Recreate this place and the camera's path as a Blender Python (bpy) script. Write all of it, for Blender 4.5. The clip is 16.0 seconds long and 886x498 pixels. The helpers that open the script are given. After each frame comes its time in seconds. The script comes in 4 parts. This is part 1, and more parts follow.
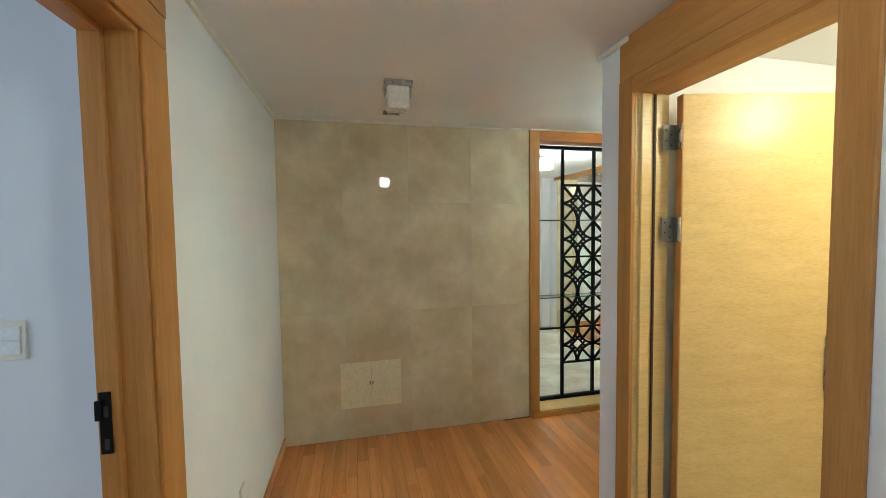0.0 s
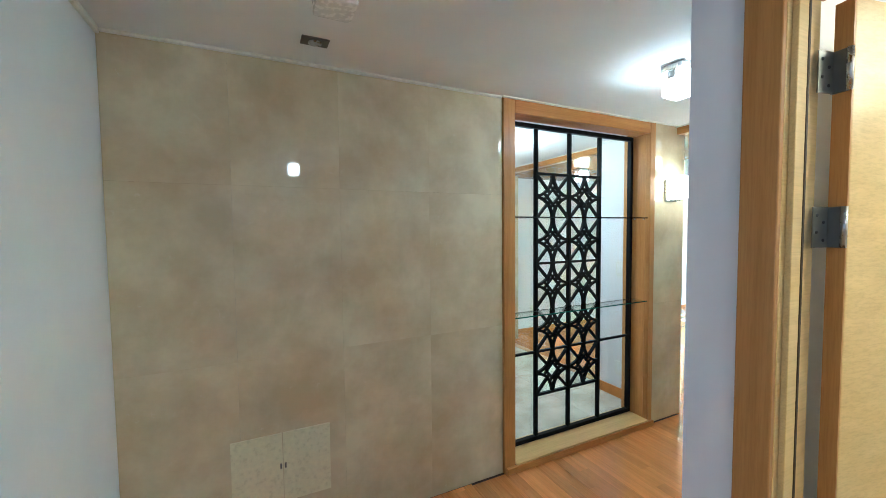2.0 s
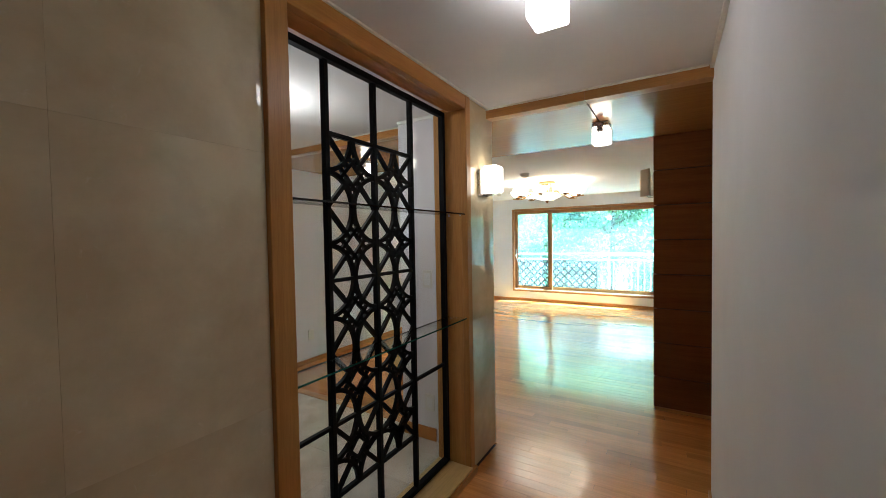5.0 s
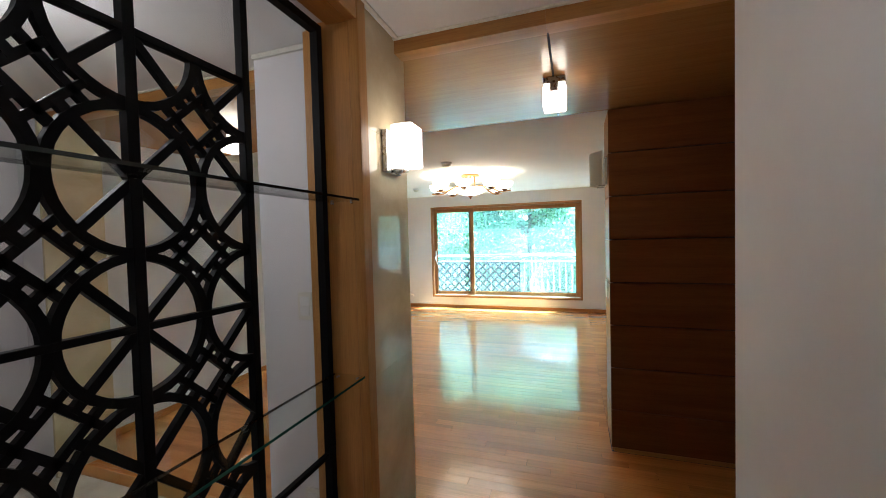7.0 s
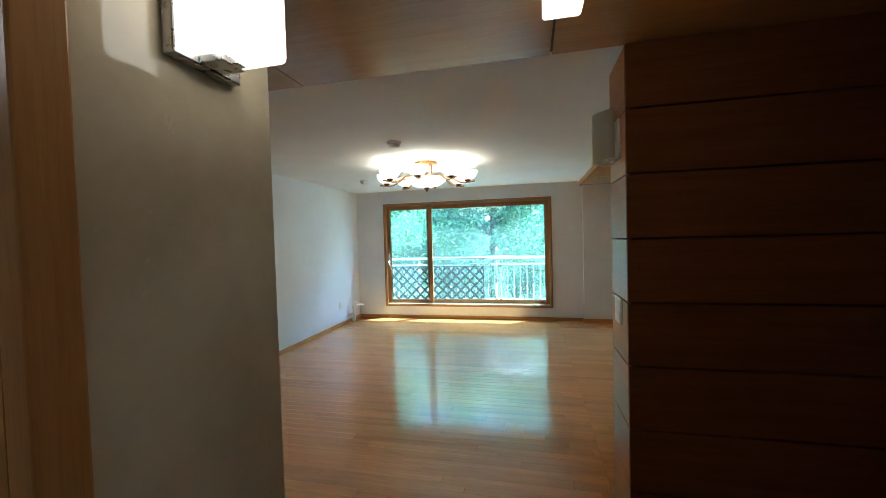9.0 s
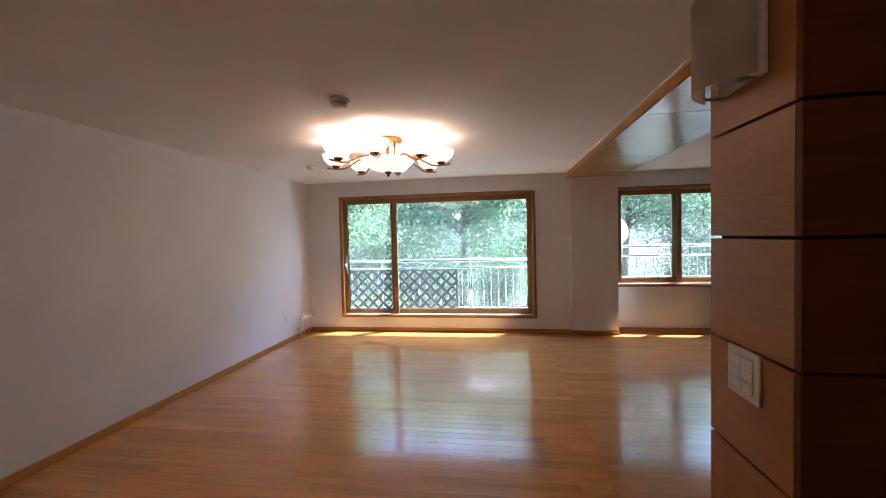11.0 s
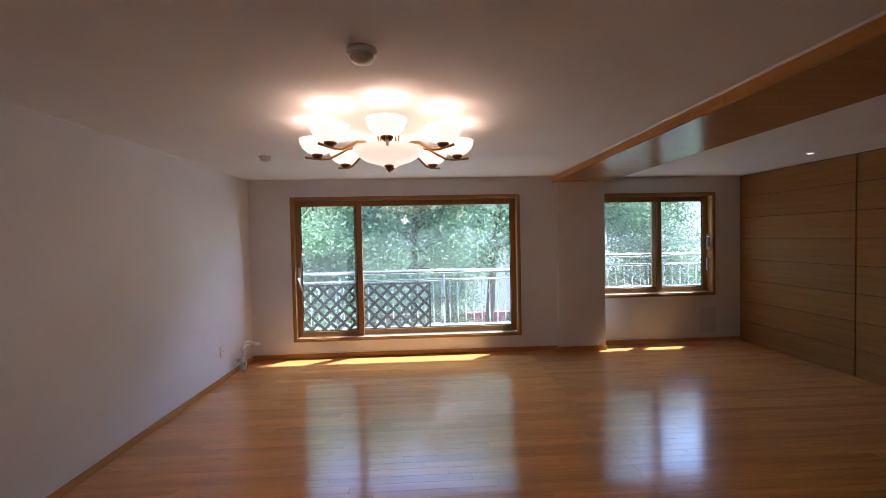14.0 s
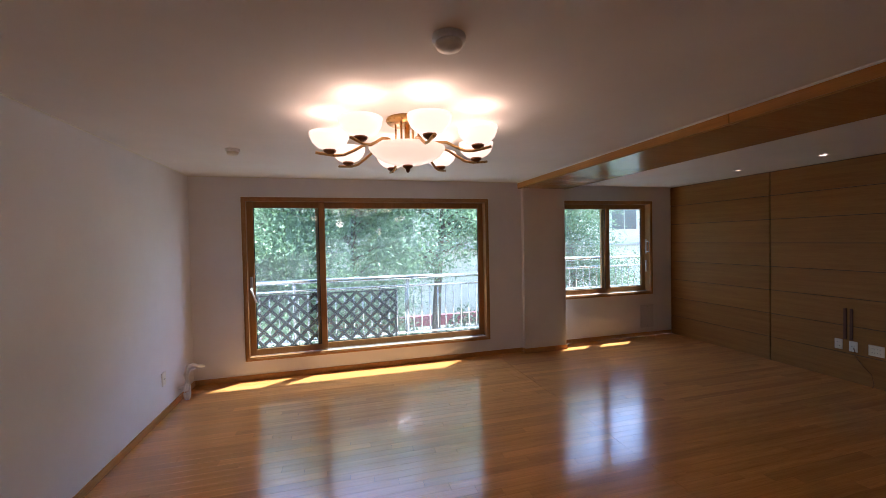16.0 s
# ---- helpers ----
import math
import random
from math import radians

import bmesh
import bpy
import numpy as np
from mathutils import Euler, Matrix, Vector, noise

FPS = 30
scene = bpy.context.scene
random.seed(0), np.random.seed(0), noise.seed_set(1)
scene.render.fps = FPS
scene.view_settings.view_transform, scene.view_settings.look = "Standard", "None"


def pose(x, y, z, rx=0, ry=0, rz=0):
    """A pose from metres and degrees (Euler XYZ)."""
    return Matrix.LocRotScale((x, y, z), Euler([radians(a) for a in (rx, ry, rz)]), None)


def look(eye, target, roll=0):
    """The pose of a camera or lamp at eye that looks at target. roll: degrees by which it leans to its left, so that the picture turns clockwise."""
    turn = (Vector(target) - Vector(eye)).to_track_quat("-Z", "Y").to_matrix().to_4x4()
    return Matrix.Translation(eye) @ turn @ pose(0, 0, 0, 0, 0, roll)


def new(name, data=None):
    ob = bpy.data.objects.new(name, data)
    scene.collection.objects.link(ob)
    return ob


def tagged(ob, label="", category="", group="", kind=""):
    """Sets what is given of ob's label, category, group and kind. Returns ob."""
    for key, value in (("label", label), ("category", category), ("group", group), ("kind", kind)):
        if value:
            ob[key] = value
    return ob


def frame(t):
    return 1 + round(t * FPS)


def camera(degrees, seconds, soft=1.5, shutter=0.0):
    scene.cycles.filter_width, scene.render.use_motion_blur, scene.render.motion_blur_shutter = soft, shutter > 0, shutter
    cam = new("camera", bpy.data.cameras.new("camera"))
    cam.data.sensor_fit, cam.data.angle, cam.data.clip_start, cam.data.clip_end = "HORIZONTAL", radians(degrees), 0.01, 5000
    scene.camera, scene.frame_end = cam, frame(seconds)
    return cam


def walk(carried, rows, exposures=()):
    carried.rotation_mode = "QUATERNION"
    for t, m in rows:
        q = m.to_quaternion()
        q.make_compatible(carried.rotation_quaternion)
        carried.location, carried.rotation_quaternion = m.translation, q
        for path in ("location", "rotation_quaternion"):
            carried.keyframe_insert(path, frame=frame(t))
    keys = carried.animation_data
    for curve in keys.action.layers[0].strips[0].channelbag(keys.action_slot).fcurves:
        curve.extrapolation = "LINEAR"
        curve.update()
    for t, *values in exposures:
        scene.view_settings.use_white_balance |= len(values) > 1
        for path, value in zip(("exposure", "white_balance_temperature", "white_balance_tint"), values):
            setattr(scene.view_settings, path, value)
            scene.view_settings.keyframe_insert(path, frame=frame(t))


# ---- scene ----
cam = camera(98.0, 16.0, 0.5)
PATH = [
    (0, (0.891, 1.045, 1.52), (1.328, 2.994, 1.422), -0.7),
    (0.5, (0.866, 1.29, 1.516), (1.432, 3.206, 1.423), -0.6),
    (1, (0.877, 1.509, 1.523), (1.534, 3.396, 1.419), -0.7),
    (1.5, (0.894, 1.746, 1.528), (1.659, 3.591, 1.425), -0.6),
    (2, (0.891, 1.944, 1.513), (1.763, 3.741, 1.415), -0.6),
    (2.5, (0.873, 2.173, 1.515), (1.899, 3.887, 1.427), -0.5),
    (3, (0.915, 2.326, 1.484), (2.1, 3.936, 1.411), -0.5),
    (3.5, (1.018, 2.492, 1.481), (2.357, 3.976, 1.407), -0.5),
    (4, (1.15, 2.605, 1.473), (2.648, 3.929, 1.402), -0.5),
    (6.5, (2.121, 3.086, 1.433), (3.986, 3.807, 1.373), -1.6),
    (7, (2.346, 3.164, 1.451), (4.238, 3.808, 1.387), -1.5),
    (7.5, (2.563, 3.211, 1.437), (4.479, 3.782, 1.376), -1.6),
    (8, (2.805, 3.234, 1.442), (4.735, 3.755, 1.384), -1.6),
    (8.5, (2.982, 3.281, 1.435), (4.922, 3.765, 1.375), -1.5),
    (9, (3.254, 3.353, 1.433), (5.202, 3.801, 1.372), -1.6),
    (11.5, (4.353, 3.603, 1.415), (6.34, 3.819, 1.359), -1.3),
    (12, (4.503, 3.667, 1.374), (6.497, 3.808, 1.329), -1.3),
    (12.5, (4.693, 3.768, 1.398), (6.69, 3.859, 1.341), -1.3),
    (13, (4.806, 3.88, 1.433), (6.804, 3.919, 1.375), -1.2),
    (13.5, (4.822, 4.09, 1.472), (6.822, 4.072, 1.417), -1.1),
    (14, (4.862, 4.268, 1.495), (6.859, 4.173, 1.442), -1.2),
    (14.5, (4.947, 4.401, 1.473), (6.938, 4.209, 1.429), -1.1),
    (15, (5.034, 4.527, 1.485), (7.008, 4.203, 1.443), -1.2),
    (15.5, (5.09, 4.703, 1.479), (7.046, 4.286, 1.444), -1.2),
    (16, (5.107, 4.924, 1.526), (7.037, 4.401, 1.482), -1.2),
]
EXPOSURES = [(0, 6.7, 5400, -8), (0.5, 6.75, 4850, -8), (1.0, 6.75, 4650, -7), (1.5, 6.85, 4600, -7), (2.5, 6.75, 4650, -6), (3.0, 6.4, 4900, -5), (3.5, 6.0, 5150, -2), (4.2, 5.3, 5500, 5), (6.3, 5.15, 5850, 17), (7.0, 4.95, 5750, 16), (8.0, 4.55, 5500, 11), (9.0, 4.2, 5350, 9), (11.3, 3.75, 6800, 48), (12.5, 3.5, 6800, 50), (16, 3.2, 6800, 50)]
walk(cam, [(t, look(eye, target, roll)) for t, eye, target, roll in PATH], EXPOSURES)

# ---- world, sun and large lights ----
world = bpy.data.worlds.new("sky")
scene.world = world
world.use_nodes = True
wn = world.node_tree
sky = wn.nodes.new("ShaderNodeTexSky")
sky.sky_type, sky.sun_disc = "NISHITA", False
SUN_EL, SUN_AZ = radians(67), math.atan2(-0.80, 0.60)
sky.sun_elevation, sky.sun_rotation = SUN_EL, math.pi / 2 - SUN_AZ
wn.links.new(sky.outputs["Color"], wn.nodes["Background"].inputs["Color"])
wn.nodes["Background"].inputs["Strength"].default_value = 0.15
sun = new("sun", bpy.data.lights.new("sun", "SUN"))
sun.data.energy, sun.data.angle, sun.data.color = 5.0, radians(0.5), (1.0, 0.98, 0.94)
sun_way = Vector((math.cos(SUN_EL) * math.cos(SUN_AZ), math.cos(SUN_EL) * math.sin(SUN_AZ), math.sin(SUN_EL)))
sun.matrix_world = look(sun_way * 30, (0, 0, 0))


def lamp(name, kind, energy, color, m, size=0.03, size_y=None):
    ob = new(name, bpy.data.lights.new(name, kind))
    ob.data.energy, ob.data.color = energy, color
    if kind == "AREA":
        ob.data.shape, ob.data.size, ob.data.size_y = "RECTANGLE", size, size_y
    elif kind in ("POINT", "SPOT"):
        ob.data.shadow_soft_size = size
    ob.matrix_world = m
    return ob


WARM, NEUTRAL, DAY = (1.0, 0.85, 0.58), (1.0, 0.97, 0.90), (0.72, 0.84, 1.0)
# wide area lamp added as side room daylight at the walk's start; no window
lamp("side_room_day_fill", "AREA", 0.36, DAY, look((-2.36, 0.6, 1.4), (0, 0.6, 1.3)), 3.2, 1.2)

# ---- materials ----


def nodes_of(name):
    m = bpy.data.materials.new(name)
    m.use_nodes = True
    return m, m.node_tree, m.node_tree.nodes["Principled BSDF"]


def N(nt, kind, **values):
    n = nt.nodes.new(kind)
    for k, v in values.items():
        n.inputs[k.replace("_", " ")].default_value = v
    return n


def coords(nt, scale=(1, 1, 1), generated=False):
    tc = nt.nodes.new("ShaderNodeTexCoord")
    geo = nt.nodes.new("ShaderNodeNewGeometry")
    mp = nt.nodes.new("ShaderNodeMapping")
    mp.inputs["Scale"].default_value = scale
    nt.links.new(tc.outputs["Object"] if generated else geo.outputs["Position"], mp.inputs["Vector"])
    return mp


def ramp(nt, fac, stops):
    r = nt.nodes.new("ShaderNodeValToRGB")
    e = r.color_ramp.elements
    while len(e) < len(stops):
        e.new(0.5)
    for el, (p, c) in zip(e, stops):
        el.position, el.color = p, (*c, 1)
    nt.links.new(fac, r.inputs["Fac"])
    return r


def bump(nt, bsdf, height, strength, distance):
    b = N(nt, "ShaderNodeBump", Strength=strength, Distance=distance)
    nt.links.new(height, b.inputs["Height"])
    nt.links.new(b.outputs["Normal"], bsdf.inputs["Normal"])


def mix_rgb(nt, blend, fac, a, b):
    m = nt.nodes.new("ShaderNodeMix")
    m.data_type, m.blend_type = "RGBA", blend
    if isinstance(fac, float):
        m.inputs[0].default_value = fac
    else:
        nt.links.new(fac, m.inputs[0])
    for v, i in ((a, 6), (b, 7)):
        if isinstance(v, tuple):
            m.inputs[i].default_value = (*v, 1)
        else:
            nt.links.new(v, m.inputs[i])
    return m.outputs[2]


def plaster(name, color, rough=0.85, grain=420.0, depth=0.0006, sheen=0.0):
    m, nt, b = nodes_of(name)
    mp = coords(nt)
    big = N(nt, "ShaderNodeTexNoise", Scale=1.7, Detail=5.0, Roughness=0.6)
    fine = N(nt, "ShaderNodeTexNoise", Scale=grain, Detail=2.0)
    for n in (big, fine):
        nt.links.new(mp.outputs[0], n.inputs["Vector"])
    c = Vector(color)
    r = ramp(nt, big.outputs["Fac"], [(0.3, tuple(c * 0.95)), (0.7, tuple(c * 1.03))])
    nt.links.new(r.outputs[0], b.inputs["Base Color"])
    b.inputs["Roughness"].default_value = rough
    bump(nt, b, fine.outputs["Fac"], 0.35, depth)
    return m


def wood(name, dark, light, along="y", rough=0.36, random_amount=0.12, scale=1.0, coat=0.0, spec=0.4):
    """Straight-grained veneer; the grain runs along the named axis."""
    m, nt, b = nodes_of(name)
    s = {"x": (1.2, 26, 26), "y": (26, 1.2, 26), "z": (26, 26, 1.2)}[along]
    mp = coords(nt, tuple(v * scale for v in s))
    info = nt.nodes.new("ShaderNodeObjectInfo")
    geo = nt.nodes.new("ShaderNodeNewGeometry")
    add = nt.nodes.new("ShaderNodeMath")
    add.operation = "ADD"
    nt.links.new(info.outputs["Random"], add.inputs[0])
    nt.links.new(geo.outputs["Random Per Island"], add.inputs[1])
    shift = nt.nodes.new("ShaderNodeVectorMath")
    shift.operation = "ADD"
    scl = nt.nodes.new("ShaderNodeMath")
    scl.operation = "MULTIPLY"
    scl.inputs[1].default_value = 37.0
    nt.links.new(add.outputs[0], scl.inputs[0])
    nt.links.new(mp.outputs[0], shift.inputs[0])
    nt.links.new(scl.outputs[0], shift.inputs[1])
    grain = N(nt, "ShaderNodeTexNoise", Scale=1.0, Detail=6.0, Roughness=0.62, Distortion=0.25)
    pore = N(nt, "ShaderNodeTexNoise", Scale=7.0, Detail=3.0, Roughness=0.7)
    nt.links.new(shift.outputs[0], grain.inputs["Vector"])
    nt.links.new(shift.outputs[0], pore.inputs["Vector"])
    r = ramp(nt, grain.outputs["Fac"], [(0.25, dark), (0.75, light)])
    p = ramp(nt, pore.outputs["Fac"], [(0.35, (0.80, 0.78, 0.75)), (0.55, (1, 1, 1))])
    col = mix_rgb(nt, "MULTIPLY", 0.6, r.outputs[0], p.outputs[0])
    frac = nt.nodes.new("ShaderNodeMath")
    frac.operation = "FRACT"
    nt.links.new(add.outputs[0], frac.inputs[0])
    tone = ramp(nt, frac.outputs[0], [(0.0, (1 - random_amount,) * 3), (1.0, (1 + random_amount * 0.7, 1 + random_amount * 0.6, 1 + random_amount * 0.4))])
    col = mix_rgb(nt, "MULTIPLY", 1.0, col, tone.outputs[0])
    nt.links.new(col, b.inputs["Base Color"])
    b.inputs["Roughness"].default_value = rough
    b.inputs["Coat Weight"].default_value = coat * 0.8
    b.inputs["Specular IOR Level"].default_value = 0.2 if coat else spec
    b.inputs["Coat Roughness"].default_value = 0.13
    bump(nt, b, pore.outputs["Fac"], 0.12, 0.0008)
    return m


def stone(name, base, pale, vein, rough=0.14, scale=1.0, tone=0.05, shift_by=19.0):
    m, nt, b = nodes_of(name)
    mp = coords(nt, (scale,) * 3)
    info = nt.nodes.new("ShaderNodeObjectInfo")
    scl = nt.nodes.new("ShaderNodeMath")
    scl.operation = "MULTIPLY"
    scl.inputs[1].default_value = shift_by
    shift = nt.nodes.new("ShaderNodeVectorMath")
    shift.operation = "ADD"
    nt.links.new(info.outputs["Random"], scl.inputs[0])
    nt.links.new(mp.outputs[0], shift.inputs[0])
    nt.links.new(scl.outputs[0], shift.inputs[1])
    cloud = N(nt, "ShaderNodeTexNoise", Scale=3.0, Detail=9.0, Roughness=0.58, Distortion=0.1)
    vn = N(nt, "ShaderNodeTexNoise", Scale=2.2, Detail=7.0, Roughness=0.55, Distortion=1.6)
    spot = N(nt, "ShaderNodeTexNoise", Scale=26.0, Detail=4.0, Roughness=0.6)
    for n in (cloud, vn, spot):
        nt.links.new(shift.outputs[0], n.inputs["Vector"])
    c = ramp(nt, cloud.outputs["Fac"], [(0.36, base), (0.52, tuple(0.5 * (p + q) for p, q in zip(base, pale))), (0.66, pale)])
    # thin veins lie where the noise crosses its middle value
    v = ramp(nt, vn.outputs["Fac"], [(0.0, (0, 0, 0)), (0.492, (0, 0, 0)), (0.5, (0.55, 0.55, 0.55)), (0.508, (0, 0, 0)), (1.0, (0, 0, 0))])
    gate = ramp(nt, spot.outputs["Fac"], [(0.58, (0, 0, 0)), (0.72, (0.6, 0.6, 0.6))])
    fac = mix_rgb(nt, "MULTIPLY", 1.0, v.outputs[0], gate.outputs[0])
    col = mix_rgb(nt, "MIX", fac, c.outputs[0], vein)
    t = ramp(nt, info.outputs["Random"], [(0.0, (1 - tone,) * 3), (1.0, (1 + tone,) * 3)])
    col = mix_rgb(nt, "MULTIPLY", 1.0, col, t.outputs[0])
    nt.links.new(col, b.inputs["Base Color"])
    b.inputs["Roughness"].default_value = rough
    bump(nt, b, spot.outputs["Fac"], 0.004, 0.0002)
    return m


def plain(name, color, rough=0.5, metal=0.0, noise_scale=60.0, spread=0.06, spec=0.5):
    m, nt, b = nodes_of(name)
    n = N(nt, "ShaderNodeTexNoise", Scale=noise_scale, Detail=4.0)
    nt.links.new(coords(nt).outputs[0], n.inputs["Vector"])
    c = Vector(color)
    r = ramp(nt, n.outputs["Fac"], [(0.3, tuple(c * (1 - spread))), (0.7, tuple(c * (1 + spread)))])
    nt.links.new(r.outputs[0], b.inputs["Base Color"])
    rr = ramp(nt, n.outputs["Fac"], [(0.3, (max(rough - 0.05, 0.02),) * 3), (0.7, (min(rough + 0.07, 1),) * 3)])
    nt.links.new(rr.outputs[0], b.inputs["Roughness"])
    b.inputs["Metallic"].default_value = metal
    b.inputs["Specular IOR Level"].default_value = spec
    return m


def glass(name, color=(1, 1, 1), rough=0.0, veil=0.0, base=0.042):
    """A thin pane: mostly clear, with Fresnel gloss."""
    m, nt, b = nodes_of(name)
    nt.nodes.remove(b)
    tr = N(nt, "ShaderNodeBsdfTransparent", Color=(*color, 1))
    gl = N(nt, "ShaderNodeBsdfGlossy", Roughness=rough)
    lw = N(nt, "ShaderNodeLayerWeight", Blend=0.5)
    pw = nt.nodes.new("ShaderNodeMath")
    pw.operation = "POWER"
    pw.inputs[1].default_value = 5.0
    ma = nt.nodes.new("ShaderNodeMath")
    ma.operation = "MULTIPLY_ADD"
    ma.inputs[1].default_value, ma.inputs[2].default_value = 0.92, base
    nt.links.new(lw.outputs["Facing"], pw.inputs[0])
    nt.links.new(pw.outputs[0], ma.inputs[0])
    mx = nt.nodes.new("ShaderNodeMixShader")
    nt.links.new(ma.outputs[0], mx.inputs[0])
    nt.links.new(tr.outputs[0], mx.inputs[1])
    nt.links.new(gl.outputs[0], mx.inputs[2])
    out = mx.outputs[0]
    if veil:
        # a pale cyan translucent veil that puts outdoor haze and glare into the pane
        tl = N(nt, "ShaderNodeBsdfTranslucent", Color=(0.66, 0.87, 0.89, 1))
        nz = N(nt, "ShaderNodeTexNoise", Scale=2.5, Detail=4.0)
        nt.links.new(coords(nt).outputs[0], nz.inputs["Vector"])
        am = ramp(nt, nz.outputs["Fac"], [(0.3, (veil * 0.6,) * 3), (0.7, (veil * 1.3,) * 3)])
        m2 = nt.nodes.new("ShaderNodeMixShader")
        nt.links.new(am.outputs[0], m2.inputs[0])
        nt.links.new(out, m2.inputs[1])
        nt.links.new(tl.outputs[0], m2.inputs[2])
        out = m2.outputs[0]
    nt.links.new(out, nt.nodes["Material Output"].inputs["Surface"])
    return m


def shade_glass(name, color, strength):
    """Opal glass of a lit lamp: it glows evenly and scatters light."""
    m, nt, b = nodes_of(name)
    b.inputs["Base Color"].default_value = (0.85, 0.83, 0.78, 1)
    b.inputs["Roughness"].default_value = 0.25
    b.inputs["Emission Color"].default_value = (*color, 1)
    b.inputs["Emission Strength"].default_value = strength
    return m


WALL = plaster("white_wallpaper", (0.76, 0.735, 0.745))
BLUE_WALL = plaster("white_room_wallpaper", (0.74, 0.75, 0.77))
CEIL = plaster("white_ceiling_paper", (0.80, 0.785, 0.77), 0.9, 300.0, 0.0008)
MARBLE = stone("beige_marble", (0.55, 0.44, 0.275), (0.74, 0.645, 0.44), (0.86, 0.80, 0.66), 0.012, 1.0, 0.02, 0.2)
ENTRY_STONE = stone("cream_marble_floor", (0.52, 0.46, 0.37), (0.72, 0.67, 0.58), (0.40, 0.33, 0.25), 0.12, 1.3, 0.08)
OAK = wood("oak_trim_upright", (0.41, 0.185, 0.047), (0.56, 0.28, 0.080), "z", 0.34, spec=0.3)
OAK_X = wood("oak_trim_along_x", (0.46, 0.188, 0.042), (0.61, 0.28, 0.072), "x", 0.34, spec=0.3)
OAK_Y = wood("oak_trim_along_y", (0.41, 0.185, 0.047), (0.56, 0.28, 0.080), "y", 0.34, spec=0.3)
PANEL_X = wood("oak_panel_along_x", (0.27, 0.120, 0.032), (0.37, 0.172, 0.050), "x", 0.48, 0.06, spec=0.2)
# one wing oak in two tones: west face darkened for shade, lit end lighter
PANEL_Y_SHADED = wood("oak_panel_along_y_shaded", (0.155, 0.050, 0.012), (0.23, 0.083, 0.021), "y", 0.55, 0.08, spec=0.1)
PANEL_END_LIT = wood("oak_wing_end_lit", (0.42, 0.165, 0.042), (0.54, 0.235, 0.068), "x", 0.36, 0.08, spec=0.2)
SOFFIT = wood("oak_soffit", (0.38, 0.185, 0.060), (0.47, 0.245, 0.088), "y", 0.21, 0.05, spec=0.55)
DOOR_WOOD = wood("pale_oak_door", (0.60, 0.41, 0.15), (0.72, 0.51, 0.21), "x", 0.32, 0.05)
FLOOR_WOOD = wood("oak_floor_boards", (0.575, 0.222, 0.056), (0.80, 0.345, 0.103), "y", 0.24, 0.17, 0.8, 1.2)
GROOVE = plain("dark_groove", (0.05, 0.028, 0.014), 0.7)
BLACK = plain("black_iron", (0.005, 0.005, 0.0055), 0.5, 0.0, 90, 0.2, 0.12)
STEEL = plain("brushed_steel", (0.42, 0.41, 0.39), 0.28, 1.0)
HINGE_STEEL = plain("dull_hinge_steel", (0.20, 0.19, 0.17), 0.42, 0.9)
DARK_STEEL = plain("dark_steel", (0.16, 0.15, 0.14), 0.35, 1.0)
BRASS = plain("antique_brass", (0.48, 0.27, 0.10), 0.30, 1.0)
BRONZE = plain("dark_bronze", (0.20, 0.085, 0.035), 0.34, 0.8)
PLASTIC = plain("ivory_plastic", (0.74, 0.71, 0.62), 0.35)
WHITE_PLASTIC = plain("white_plastic", (0.78, 0.78, 0.77), 0.35)
ALU = plain("pale_aluminium", (0.55, 0.55, 0.54), 0.4, 0.3)
SASH = wood("brown_window_film", (0.33, 0.155, 0.054), (0.43, 0.215, 0.082), "z", 0.38, 0.04, spec=0.3)
PANE = glass("window_glass", (0.77, 0.97, 0.97), 0.0, 0.021, 0.085)
CLEAR = glass("clear_glass", (0.97, 0.985, 0.98))
SHELF_GLASS = glass("shelf_glass", (0.95, 0.985, 0.97))
GLASS_EDGE = plain("green_glass_edge", (0.02, 0.10, 0.075), 0.1)
OPAL_LIT = shade_glass("opal_glass_lit", (1.0, 0.88, 0.68), 0.23)
OPAL_HALL = shade_glass("opal_glass_hall", (1.0, 0.95, 0.85), 0.33)
OPAL_BRIGHT = shade_glass("opal_glass_bright", (1.0, 0.96, 0.88), 0.60)
OPAL_SOFT = shade_glass("opal_glass_soft", (1.0, 0.86, 0.62), 0.26)
OPAL_WARM = shade_glass("opal_glass_warm", (1.0, 0.93, 0.68), 0.12)
OPAL_BOWL = shade_glass("opal_bowl_dim", (1.0, 0.86, 0.60), 0.09)
OPAL_OFF = plain("opal_glass_unlit", (0.80, 0.79, 0.76), 0.25)
OPAL_SHEET, _nt, _b = nodes_of("opal_glass_sheet")
_b.inputs["Base Color"].default_value = (0.82, 0.79, 0.72, 1)
_b.inputs["Roughness"].default_value = 0.3
_tl = N(_nt, "ShaderNodeBsdfTranslucent", Color=(0.85, 0.80, 0.70, 1))
_mx = N(_nt, "ShaderNodeMixShader", Fac=0.62)
_nt.links.new(_b.outputs[0], _mx.inputs[1])
_nt.links.new(_tl.outputs[0], _mx.inputs[2])
_nt.links.new(_mx.outputs[0], _nt.nodes["Material Output"].inputs["Surface"])
RUBBER = plain("black_rubber", (0.02, 0.02, 0.02), 0.7)

# ---- building helpers ----


def part(name, bm, material, parent=None, label="", smooth=False):
    me = bpy.data.meshes.new(name)
    bmesh.ops.recalc_face_normals(bm, faces=bm.faces)
    bm.to_mesh(me)
    bm.free()
    me.materials.append(material)
    if smooth:
        for p in me.polygons:
            p.use_smooth = True
    ob = new(name, me)
    ob.parent = parent
    if label:
        tagged(ob, label)
    return ob


